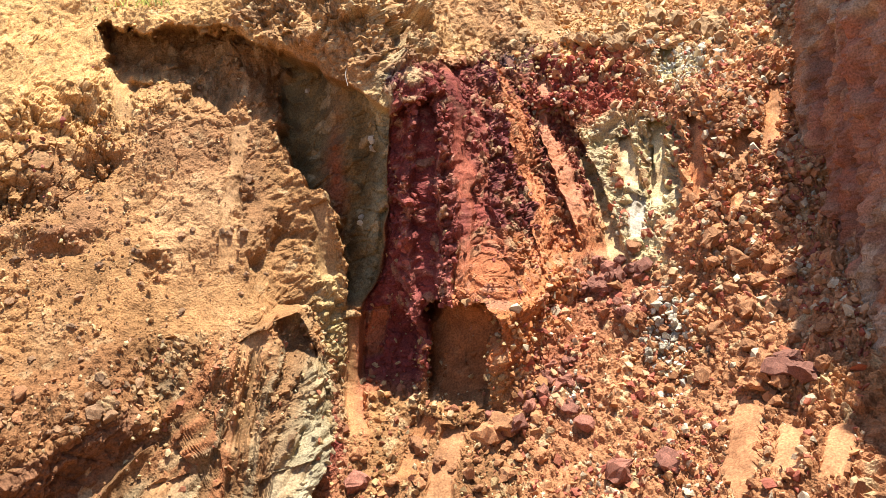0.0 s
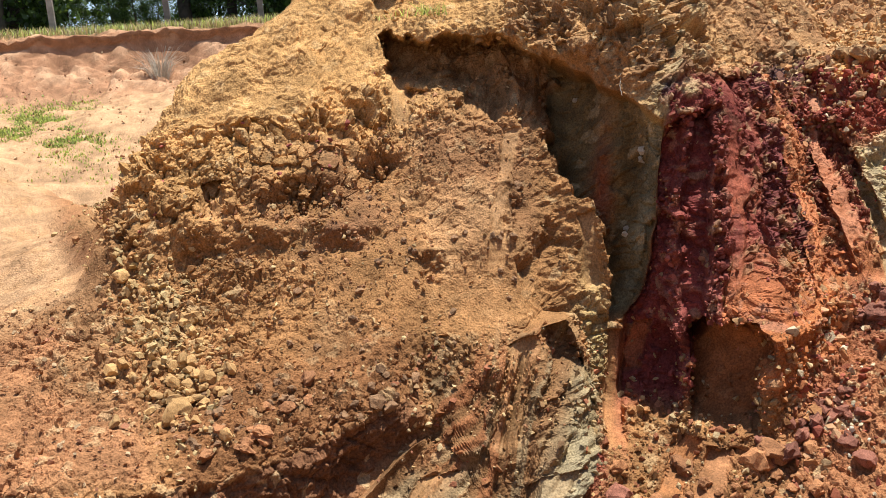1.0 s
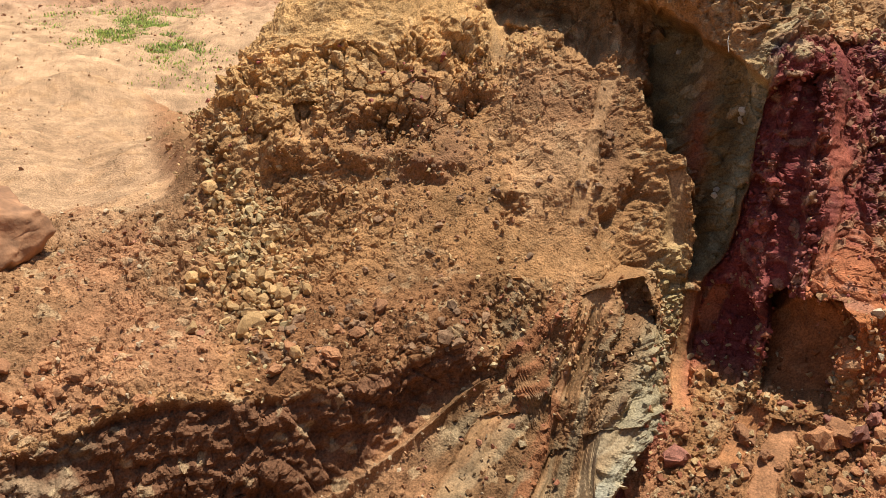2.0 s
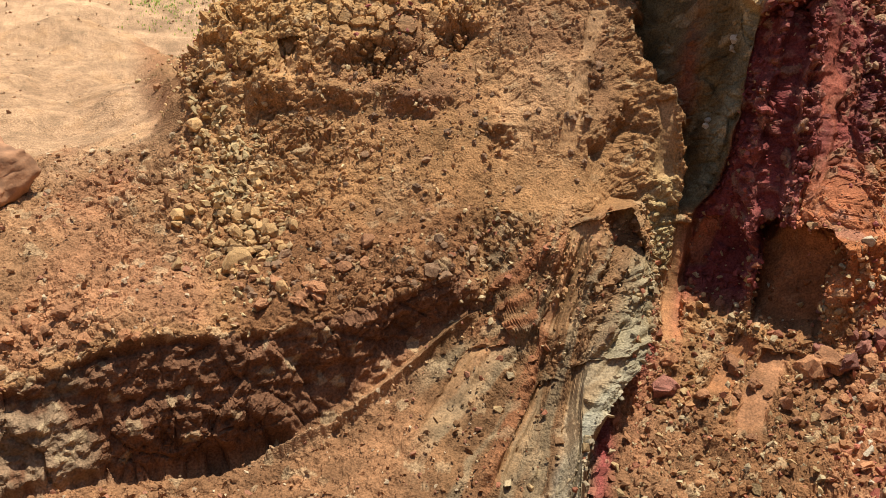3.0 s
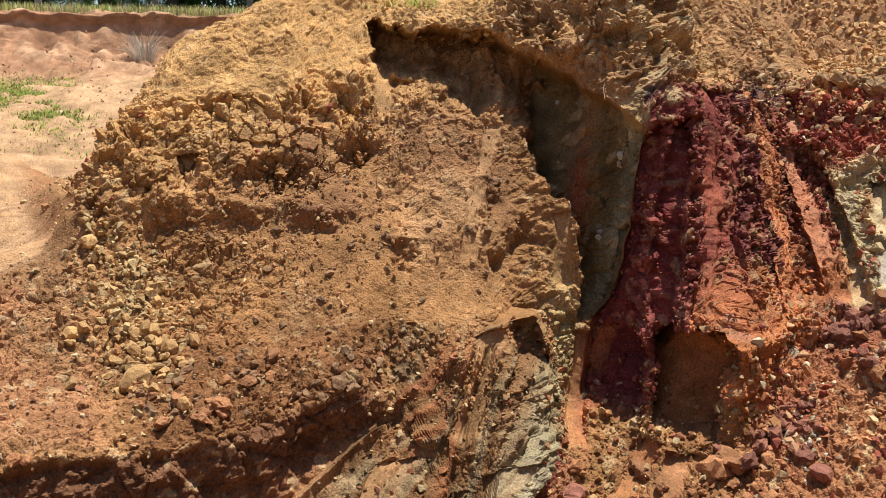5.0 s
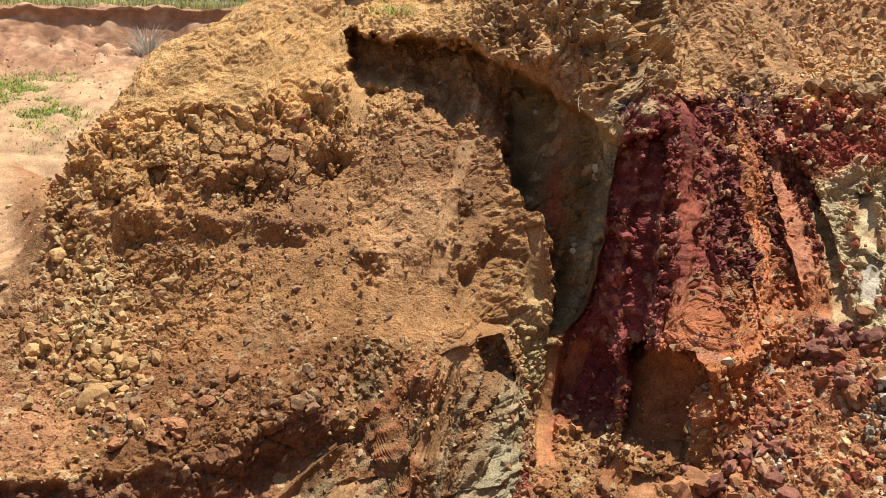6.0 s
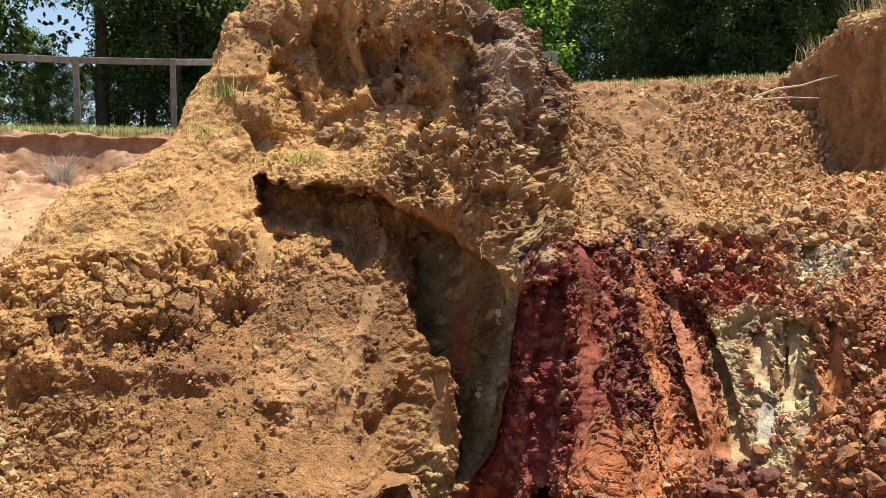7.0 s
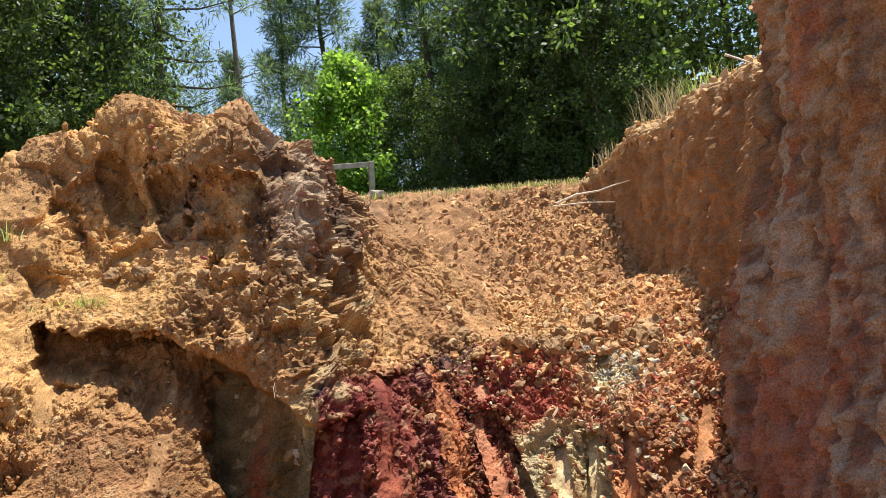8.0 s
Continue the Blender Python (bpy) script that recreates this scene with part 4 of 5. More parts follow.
# ---- ground beyond, up to the horizon ----
LEFT_RUN = ((9, 2.3), (11, 2.75), (13, 3.4), (15, 3.95), (17, 4.4), (18.5, 4.98), (18.88, 5.5), (18.82, 5.67), (20.5, 5.8), (26, 6.08), (60, 6.6), (600, 7.5))
RIGHT_RUN = ((9, 2.9), (11.5, 3.9), (13, 4.2), (14.5, 4.42), (15.6, 4.75), (16.8, 5.3), (17.9, 6.05), (18.7, 6.62), (20, 6.68), (26, 6.7), (60, 6.8), (600, 7.5))
BACK_RUN = ((0.0, 2.3), (1.5, 2.35), (4.0, 2.6), (6.5, 4.0), (8.0, 5.2), (9.0, 6.0), (10.0, 6.2), (12.0, 6.3), (20.0, 6.35), (30.0, 6.4), (60, 6.6), (600, 7.5))
runs = []
g_bear = np.concatenate([np.linspace(-180, -62, 60)[:-1], np.linspace(-62, 34, 440)[:-1], np.linspace(34, 180, 70)])
g_step = np.concatenate([np.linspace(0, 3, 40)[:-1], np.linspace(3, 9, 150)[:-1], np.linspace(9, 11, 16)])
left_g, right_g, back_g = (glide(g_step, range(12), np.array(r, float)) for r in (LEFT_RUN, RIGHT_RUN, BACK_RUN))
w_right = step(g_bear, -16, -7)[:, None, None]
w_back = np.maximum(1 - step(g_bear, -67, -62.5), step(g_bear, 34.5, 38))[:, None, None]
run = (left_g * (1 - w_right) + right_g * w_right) * (1 - w_back) + back_g * w_back
g_a = np.radians(g_bear)[:, None]
GR = np.stack([run[..., 0] * np.sin(g_a), run[..., 0] * np.cos(g_a), run[..., 1]], -1)
G3 = GR.reshape(-1, 3)
g_l, g_s = layered(G3, 1.6, 4, 100, 0.55), layered(G3, 0.35, 4, 101, 0.6)
gs, gb = np.tile(g_step, len(g_bear)), np.repeat(g_bear, len(g_step))
lip_shade = 0.6 * np.exp(-((gs - 6.6) / 0.35) ** 2) * step(g_s, -0.5, 0.1)
slope = step(gs, 3.5, 4.5) * (1 - step(gs, 7.2, 8.0))
gn1, gs1, gc1, gf1 = clods(G3, 0.4, 103)
G3 = G3 + np.stack([0 * g_l, 0 * g_l, 0.10 * g_l * (1 - 0.7 * step(gs, 5, 6)) * (1 - step(gs, 8, 9)) + (1 - step(gs, 3.2, 4.2)) * 0.03 * g_s + slope * (1 - 0.35 * step(gs, 5.0, 6.0)) * (0.11 * g_s + 0.05 * gf1) + 0.02 * layered(G3, 0.14, 2, 107, 0.7)], 1)
gull = step(gb, -6, -1) * (1 - step(gs, 6.6, 7.2))
gn2, gs2, gc2, gf2 = clods(G3, 0.22, 109)
G3[:, 2] += gull * (0.12 * layered(G3, 0.6, 4, 106, 0.6) + 0.05 * gf1 + 0.05 * (gc1 - 0.5) + 0.06 * gf2 + 0.05 * (gc2 - 0.5))
g_col = np.tile(np.array((0.395, 0.247, 0.137)), (len(G3), 1))
g_col = tint(g_col, slope * step(gs + 0.6 * g_l, 3.3, 4.5), (0.34, 0.185, 0.105))
g_col = tint(g_col, slope * step(g_s, 0.15, 0.5), (0.44, 0.28, 0.17), 0.6)
# dark tone below the overhanging lip stands in for the shade there
g_col = tint(g_col, lip_shade, (0.15, 0.085, 0.05), 0.8)
g_col = tint(g_col, step(gs, 7.2, 7.8), (0.13, 0.13, 0.055))
g_col = tint(g_col, step(gb, -6, -2) * (1 - step(gs, 7.0, 7.6)), (0.335, 0.185, 0.09))
g_fine = layered(G3, 0.16, 3, 108, 0.7)
g_col *= (1.0 + 0.16 * g_s + 0.12 * g_l + 0.14 * g_fine)[:, None]
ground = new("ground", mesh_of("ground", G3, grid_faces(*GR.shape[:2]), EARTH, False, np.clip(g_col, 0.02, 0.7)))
f_bear = np.linspace(-66, 38, 105)
f_out = np.linspace(0.0, 1.0, 16)
f_end = np.interp(f_bear, list(SECTIONS), [SECTIONS[k][0][1] for k in SECTIONS])
f_r, f_z = 2.42 * f_out[None, :] + 0 * f_bear[:, None], 2.3 + (f_end[:, None] - 2.3) * step(f_out, 0.25, 1.0)[None, :]
F3 = np.stack([f_r * np.sin(np.radians(f_bear))[:, None], f_r * np.cos(np.radians(f_bear))[:, None], f_z], -1)
near_ob = new("floor_near", mesh_of("floor_near", F3.reshape(-1, 3), grid_faces(*F3.shape[:2]), EARTH, True, np.tile(np.array((0.30, 0.16, 0.078)), (F3.shape[0] * F3.shape[1], 1))))
tagged(near_ob, "reddish brown bank under the viewing spot", "bank", kind="structure")
tagged(ground, "dry tan ground and grassy bank round the pit", "ground", kind="structure")


# ---- loose soil lumps ----
def angular(rng, corners=11, squash=0.7, wide=0.8):
    """An angular broken stone: the hull of a few corners."""
    bm = bmesh.new()
    for p in rng.normal(size=(corners, 3)):
        p = p / np.linalg.norm(p) * rng.uniform(0.75, 1.1)
        bm.verts.new((p[0], p[1] * wide, p[2] * squash))
    res = bmesh.ops.convex_hull(bm, input=bm.verts[:])
    bmesh.ops.delete(bm, geom=[g for g in res["geom_interior"] if isinstance(g, bmesh.types.BMVert)], context="VERTS")
    bm.verts.index_update()
    return bm


def rounded_boulder(rng):
    bm = bmesh.new()
    bmesh.ops.create_icosphere(bm, subdivisions=5, radius=1.0)
    for _ in range(9):
        n, cut = Vector(rng.normal(size=3)).normalized(), rng.uniform(0.6, 0.85)
        for v in bm.verts:
            d = v.co.dot(n) - cut
            if d > 0:
                v.co -= n * d * 0.9
    return bm


rng = np.random.default_rng(7)
KITS = []
for i in range(10):
    bm = angular(rng, 11, rng.uniform(0.6, 0.95), rng.uniform(0.7, 1.0))
    KITS.append((np.array([v.co[:] for v in bm.verts]), np.array([[v.index for v in f.verts] for f in bm.faces])))
    bm.free()


def turn_matrices(k):
    q = rng.normal(size=(k, 4))
    q /= np.linalg.norm(q, axis=1, keepdims=True)
    w, x, y, z = q.T
    return np.stack([1 - 2 * (y * y + z * z), 2 * (x * y - z * w), 2 * (x * z + y * w), 2 * (x * y + z * w), 1 - 2 * (x * x + z * z), 2 * (y * z - x * w), 2 * (x * z - y * w), 2 * (y * z + x * w), 1 - 2 * (x * x + y * y)], 1).reshape(k, 3, 3)


def scatter(name, label, weight, count, small, large, palette, mixing, sink=0.05, on=None):
    """Many small lumps of soil lying on the bank, as one object."""
    prob = weight / weight.sum()
    pick = rng.choice(len(prob), count, p=prob)
    size = small * (large / small) ** (rng.random(count) ** 2.2)
    where, way, paint = on or (flat_places, out, col)
    spot = where[pick] + way[pick] * (size * sink)[:, None] + rng.normal(size=(count, 3)) * 0.015
    shade = paint[pick] * rng.uniform(0.85, 1.35, (count, 1))
    other = np.array(palette)[rng.integers(0, len(palette), count)]
    m = (rng.random(count) < mixing)[:, None]
    shade = np.where(m, other * rng.uniform(0.75, 1.15, (count, 1)), shade)
    turns, kind = turn_matrices(count), rng.integers(0, len(KITS), count)
    vs, fs, cs, base_i = [], [], [], 0
    for k, (v, f) in enumerate(KITS):
        sel = np.where(kind == k)[0]
        pts = np.einsum("nij,vj->nvi", turns[sel], v) * size[sel, None, None] + spot[sel, None, :]
        vs.append(pts.reshape(-1, 3))
        fs.append((f[None] + (np.arange(len(sel)) * len(v))[:, None, None] + base_i).reshape(-1, 3))
        cs.append(np.repeat(shade[sel], len(v), 0))
        base_i += len(sel) * len(v)
    ob = new(name, mesh_of(name, np.concatenate(vs), np.concatenate(fs), GRAVEL, False, np.clip(np.concatenate(cs), 0.02, 0.7)))
    return tagged(ob, label, "soil lumps", kind="stuff")


area = np.linalg.norm(np.cross(np.gradient(PLACES, axis=0), np.gradient(PLACES, axis=1)), axis=-1).ravel()
gentle = step(out[:, 2], 0.3, 0.6)
in_view = (TH > -58) & (TH < 23) & (LV > 0.8)
area = area * in_view
west = (TH > -40) & (TH < -12) & (LV > 3) & (LV < 6.3)
scatter("soil_lumps", "small brown soil lumps on the slope", area * west * (0.3 + gentle) * (0.2 + step(lumps, -0.2, 0.4)), 4200, 0.008, 0.03, ((0.46, 0.33, 0.17), (0.36, 0.19, 0.1)), 0.35, -0.1)
scatter("pasture_stones", "small stones and crumbs on the bare pale ground", area * (TH < -41) * (LV > 5.8) * (0.2 + step(lumps, -0.1, 0.5)), 800, 0.006, 0.028, ((0.5, 0.38, 0.24), (0.3, 0.17, 0.1)), 0.5, 0.1)
scatter("stone_chips", "ochre stone chips spilled down the slope", area * (blob(TH, ZB, -37.0, 2.55, 2.3, 0.35) + 0.5 * blob(TH, ZB, -38.5, 2.85, 1.3, 0.2)) * (LV > 3.1), 1500, 0.014, 0.05, ((0.46, 0.34, 0.17), (0.42, 0.28, 0.13), (0.36, 0.24, 0.12)), 0.9)
east_rubble = step(TH, 8.5, 12) * (LV > 1.3) * (LV < 8.5) + 0.8 * step(TH, 0, 4) * (LV > 1.2) * (LV < 4.2) * (ZB < 2.1) + 0.5 * (TH > 2) * (np.abs(ZB - 3.5) < 0.2) + 0.25 * cream
scatter("rubble", "broken red, tan and pale clay rubble", area * np.clip(east_rubble, 0, 1) * (1 - groove_mask) * (0.25 + step(lumps, -0.3, 0.3)), 13000, 0.012, 0.06, ((0.42, 0.25, 0.14), (0.5, 0.41, 0.28), (0.34, 0.12, 0.07), (0.29, 0.09, 0.06), (0.42, 0.21, 0.095)), 0.62)
scatter("pale_chips", "pale grey stone chips among the rubble", area * (blob(TH, ZB, 10.8, 1.78, 1.0, 0.22) + blob(TH, ZB, 11.6, 3.72, 1.6, 0.14) + 0.4 * blob(TH, ZB, 5.0, 1.45, 0.7, 0.1)), 700, 0.014, 0.05, ((0.55, 0.5, 0.4), (0.42, 0.4, 0.34), (0.58, 0.5, 0.33)), 0.95)
scatter("gully_lumps", "tan soil lumps heaped in the gully", area * (TH > -2) * (LV > 6.9) * (0.16 + step(TH, 3, 6) + 0.5 * (LV < 7.6)) * (0.3 + step(lumps, -0.3, 0.2)), 8000, 0.014, 0.075, ((0.50, 0.33, 0.16), (0.42, 0.22, 0.1), (0.5, 0.36, 0.2)), 0.5)
scatter("clay_crumbs", "crumbs of maroon and orange clay", area * (in_red * (1 - groove_mask) * (1 - 0.9 * face * strip_slick) + 0.3 * rim + 0.3 * front), 8000, 0.008, 0.04, ((0.3, 0.1, 0.08), (0.4, 0.24, 0.12)), 0.25)
scatter("floor_crumbs", "crumbled soil over the pit floor", area * (LV < 3.6) * (LV > 0.9) * (TH > -24) * (TH < 2) * (1 - groove_mask) * (1 - smooth) * (1 - 0.75 * foot_zone), 5000, 0.009, 0.045, ((0.4, 0.27, 0.13), (0.32, 0.13, 0.07), (0.45, 0.34, 0.19)), 0.4)
scatter("ramp_crumbs", "small stones and crumbs on the ramp", area * (TH < -21.5) * (((LV > 3.0) & (LV < 6.5) & (TH < -40)) | (LV < 1.9)), 3600, 0.008, 0.034, ((0.45, 0.33, 0.2), (0.3, 0.14, 0.08)), 0.3)

scatter("rim_blocks", "angular broken ochre soil blocks along the shoulder", area * rim * (0.2 + step(-c4, -0.5, -0.2)), 600, 0.012, 0.045, ((0.42, 0.27, 0.12), (0.34, 0.2, 0.09)), 0.3, -0.2)
scatter("bench_lumps", "ochre soil lumps on the bench and mound", area * (LV > 6.6) * (TH > -22) * (TH < -2) * (0.15 + step(lumps, -0.1, 0.4)), 3500, 0.010, 0.05, ((0.45, 0.28, 0.12), (0.3, 0.18, 0.09)), 0.4, -0.1)
g_up = np.tile(np.array((0.0, 0.0, 1.0)), (len(G3), 1))
scatter("gully_lumps", "tan soil lumps up the back of the gully", (run[..., 0].ravel() ** 2) * np.clip(np.gradient(run[..., 0], axis=1), 0, None).ravel() * (0.2 + step(gb, 0, 5)) * ((gb > -4) & (gb < 14) & (gs > 2.2) & (gs < 6.6)), 9000, 0.018, 0.10, ((0.50, 0.32, 0.15), (0.44, 0.25, 0.12)), 0.6, 0.0, (G3, g_up, g_col))
w_area = np.linalg.norm(np.cross(np.gradient(W3b.reshape(*wy.shape, 3), axis=0), np.gradient(W3b.reshape(*wy.shape, 3), axis=1)), axis=-1).ravel()
scatter("wall_top_lumps", "crumbly tan soil lumps along the top of the clay wall", w_area * ((wz.ravel() > 0.90) & (wz.ravel() <= 1.02) & (W3[:, 1] > 8.4) & (W3[:, 1] < 18)), 1500, 0.02, 0.10, ((0.5, 0.34, 0.18), (0.44, 0.27, 0.13)), 0.6, 0.1, (W3b, np.tile(np.array((-0.5, 0.0, 0.86)), (len(W3), 1)), w_col))
scatter("bank_stones", "small pale stones over the bare pasture", (run[..., 0].ravel() ** 2) * np.clip(np.gradient(run[..., 0], axis=1), 0, None).ravel() * ((gb < -30) & (gb > -60) & (gs > 2.0) & (gs < 6.6)), 1500, 0.010, 0.04, ((0.5, 0.38, 0.24), (0.34, 0.18, 0.1)), 0.5, 0.2, (G3, g_up, g_col))


# ---- single stones ----
def seat(bearing, level):
    """The place on the bank at a bearing and a level of its section."""
    i, j = int(np.argmin(np.abs(BEAR - bearing))), int(np.argmin(np.abs(LEVEL - level)))
    return Vector(PLACES[i, j])


def seat_at(bearing, height_z, low=1.0, high=8.0):
    i = int(np.argmin(np.abs(BEAR - bearing)))
    j = np.where((LEVEL >= low) & (LEVEL <= high))[0]
    k = j[int(np.argmin(np.abs(PLACES[i, j, 2] - height_z)))]
    return Vector(PLACES[i, k])


def stone_meshes(name, material, count, squash=0.7, corners=24, worn=1.0):
    meshes = []
    for _ in range(count):
        bm = angular(rng, corners, squash * rng.uniform(0.8, 1.25), rng.uniform(0.75, 1.0))
        bmesh.ops.triangulate(bm, faces=bm.faces[:])
        bmesh.ops.subdivide_edges(bm, edges=bm.edges[:], cuts=2, use_grid_fill=True)
        far_v = Vector(rng.uniform(-9, 9, 3))
        for v in bm.verts:
            v.co = v.co * 0.95 + worn * 0.20 * noise.turbulence_vector(v.co * 1.6 + far_v, 4, False) + worn * 0.07 * noise.turbulence_vector(v.co * 5.0 + far_v, 2, True)
        me = bpy.data.meshes.new(name)
        bm.to_mesh(me)
        bm.free()
        me.materials.append(material)
        meshes.append(me)
    return meshes


def stones(name, label, group, meshes, spots, small, large, sink=0.35):
    for bearing, z in spots:
        s = small * (large / small) ** (rng.random() ** 1.6)
        p = seat_at(bearing, z)
        ob = new(name, meshes[rng.integers(0, len(meshes))])
        ob.matrix_world = Matrix.Translation(p + Vector((0, 0, s * sink))) @ Euler(tuple(rng.uniform(-0.5, 0.5, 2)) + (rng.uniform(0, 6.28),)).to_matrix().to_4x4() @ Matrix.Diagonal((s, s * rng.uniform(0.7, 1.0), s * rng.uniform(0.75, 1.1), 1))
        tagged(ob, label, "rock", group)


ochre = stone_meshes("ochre_rock", OCHRE_STONE, 6, 0.7, 15, 0.45)
red = stone_meshes("red_rock", RED_STONE, 6)
orange = stone_meshes("orange_rock", ORANGE_STONE, 6)
pale_m = stone_meshes("pale_rock", PALE_STONE, 4)
brown = stone_meshes("brown_clod", BROWN_STONE, 5, 0.8)
tan = stone_meshes("soil_clod", TAN_STONE, 6, 0.8)


def spread(count, b0, z0, sb, sz):
    return [(b0 + sb * rng.normal(), z0 + sz * rng.normal()) for _ in range(count)]


stones("ochre_rock", "angular ochre rock in the spilled rock pile", "ochre rock pile", ochre, spread(85, -36.9, 2.30, 1.6, 0.11), 0.026, 0.085)
stones("ochre_rock", "small ochre rock on the slope", "ochre rocks upslope", ochre, spread(30, -37.4, 2.55, 1.5, 0.13), 0.03, 0.055)
stones("ochre_rock", "flat pale ochre rock on the slope", "ochre rocks upslope", ochre, [(-39.3, 2.86), (-35.7, 2.57), (-38.0, 2.17), (-37.2, 2.18)], 0.09, 0.11)
stones("red_rock", "dark red ironstone rock in the rubble", "red rocks", red, spread(24, 7.6, 2.02, 1.2, 0.08), 0.06, 0.13)
stones("red_rock", "dark red ironstone rock in the rubble", "red rocks", red, spread(26, 3.0, 1.45, 1.7, 0.12), 0.05, 0.11)
stones("red_rock", "large maroon rock on the pit floor", "red rocks", red, [(17.4, 1.73), (19.3, 1.76), (18.4, 1.8), (11.6, 1.28), (8.2, 1.2), (-9.5, 1.12), (1.0, 1.28)], 0.12, 0.16)
stones("orange_rock", "orange brown clay rock in the rubble", "orange rocks", orange, spread(60, 13.5, 1.9, 3.2, 0.25), 0.045, 0.12)
stones("orange_rock", "orange brown clay rock in the rubble", "orange rocks", orange, spread(34, 14.5, 2.6, 1.7, 0.3), 0.05, 0.12)
stones("orange_rock", "large brown rock on the pit floor", "orange rocks", orange, [(15.5, 1.88), (16.3, 1.7), (15.8, 1.6), (13.5, 2.35), (15.0, 2.2), (0.2, 1.3), (-0.6, 1.25)], 0.13, 0.17)
stones("orange_rock", "orange brown clay rock on the floor", "floor rocks", orange, spread(30, -2.0, 1.15, 4.0, 0.06), 0.04, 0.10)
stones("pale_rock", "pale grey rock among the rubble", "pale rocks", pale_m, spread(26, 10.9, 1.75, 1.0, 0.15), 0.035, 0.075)
stones("pale_rock", "pale cream rock on the clay face", "pale rocks", pale_m, spread(16, 12.3, 3.75, 1.3, 0.08), 0.04, 0.08)
stones("brown_clod", "brown soil clod on the loose slope", "slope clods", brown, [(rng.uniform(-33, -13), rng.uniform(2.15, 3.3)) for _ in range(45)], 0.025, 0.06, 0.1)
stones("brown_clod", "dark brown soil clod above the cut wall", "slope clods", brown, [(rng.uniform(-38, -22), rng.uniform(2.0, 2.25)) for _ in range(40)], 0.03, 0.08, 0.1)
stones("pale_rock", "small pale crystalline stone in the clay face", "pale rocks", pale_m, [(-7.0, 3.35), (-6.9, 3.42), (-7.8, 2.77), (-7.7, 2.82), (-10.9, 3.85)], 0.035, 0.06)
stones("soil_clod", "tan soil clod in the gully", "gully clods", tan, [(rng.uniform(2, 14), rng.uniform(3.9, 4.3)) for _ in range(60)], 0.06, 0.15)
stones("soil_clod", "reddish soil clod at the ramp's broken edge", "ramp clods", orange, spread(22, -50.0, 1.98, 2.6, 0.05), 0.04, 0.10)
stones("soil_clod", "red brown soil clod on the ramp", "ramp clods", orange, spread(14, -34.0, 2.05, 2.5, 0.05), 0.05, 0.1)
stones("soil_clod", "crumbling soil clod on the mound top", "mound clods", tan, [(rng.uniform(-20, -6), rng.uniform(5.9, 6.6)) for _ in range(26)], 0.05, 0.12)

bm = rounded_boulder(np.random.default_rng(3))
for v in bm.verts:
    v.co.x *= 1.25
    v.co.z *= 0.68
    v.co += 0.10 * noise.turbulence_vector(v.co * 1.6, 5, False) + 0.05 * noise.turbulence_vector(v.co * 6.0, 3, True)
me = bpy.data.meshes.new("boulder")
bm.to_mesh(me)
bm.free()
me.materials.append(BOULDER_STONE)
me.polygons.foreach_set("use_smooth", [True] * len(me.polygons))
boulder = new("boulder", me)
boulder.matrix_world = Matrix.Translation(seat(-52.9, 5.75) + Vector((0, 0, 0.14))) @ Euler((0.1, -0.12, 0.6)).to_matrix().to_4x4() @ Matrix.Scale(0.52, 4)
tagged(boulder, "large flat brown boulder on the ramp", "boulder")


# ---- fence ----
def box_mesh(name, size, material, bevel=0.008):
    bm = bmesh.new()
    bmesh.ops.create_cube(bm, size=1.0)
    for v in bm.verts:
        v.co = Vector(v.co[i] * size[i] for i in range(3))
    bmesh.ops.bevel(bm, geom=bm.edges[:], offset=bevel, segments=1, affect="EDGES")
    me = bpy.data.meshes.new(name)
    bm.to_mesh(me)
    bm.free()
    me.materials.append(material)
    return me


FENCE = [Vector((-16.4, 12.2, 5.9)), Vector((-14.5, 13.8, 5.92)), Vector((-12.75, 15.4, 5.95)), Vector((-11.0, 16.68, 5.97)), Vector((-9.4, 17.65, 6.0)), Vector((-7.6, 18.9, 6.1)), Vector((-5.8, 20.4, 6.25)), Vector((-4.0, 22.0, 6.5)), Vector((-2.13, 23.34, 6.69))]
fence = new("fence")
fence.location = FENCE[0]
tagged(fence, "weathered grey wooden post and rail fence", "fence")
post_me = box_mesh("post", (0.12, 0.12, 1.8), RAIL_WOOD)
for p in FENCE:
    post = part("post", post_me, fence)
    post.matrix_parent_inverse = Matrix.Translation(-FENCE[0])
    post.matrix_basis = Matrix.Translation((p.x, p.y, p.z + 0.47)) @ Euler((random.uniform(-0.02, 0.02), random.uniform(-0.02, 0.02), 0.5)).to_matrix().to_4x4()
for a, b in zip(FENCE, FENCE[1:]):
    a, b = a + Vector((0, 0, 1.30)), b + Vector((0, 0, 1.30))
    rail = part("rail", box_mesh("rail", ((b - a).length - 0.004, 0.05, 0.13), RAIL_WOOD), fence)
    rail.matrix_parent_inverse = Matrix.Translation(-FENCE[0])
    rail.matrix_basis = Matrix.Translation((a + b) / 2) @ (b - a).to_track_quat("X", "Z").to_matrix().to_4x4()


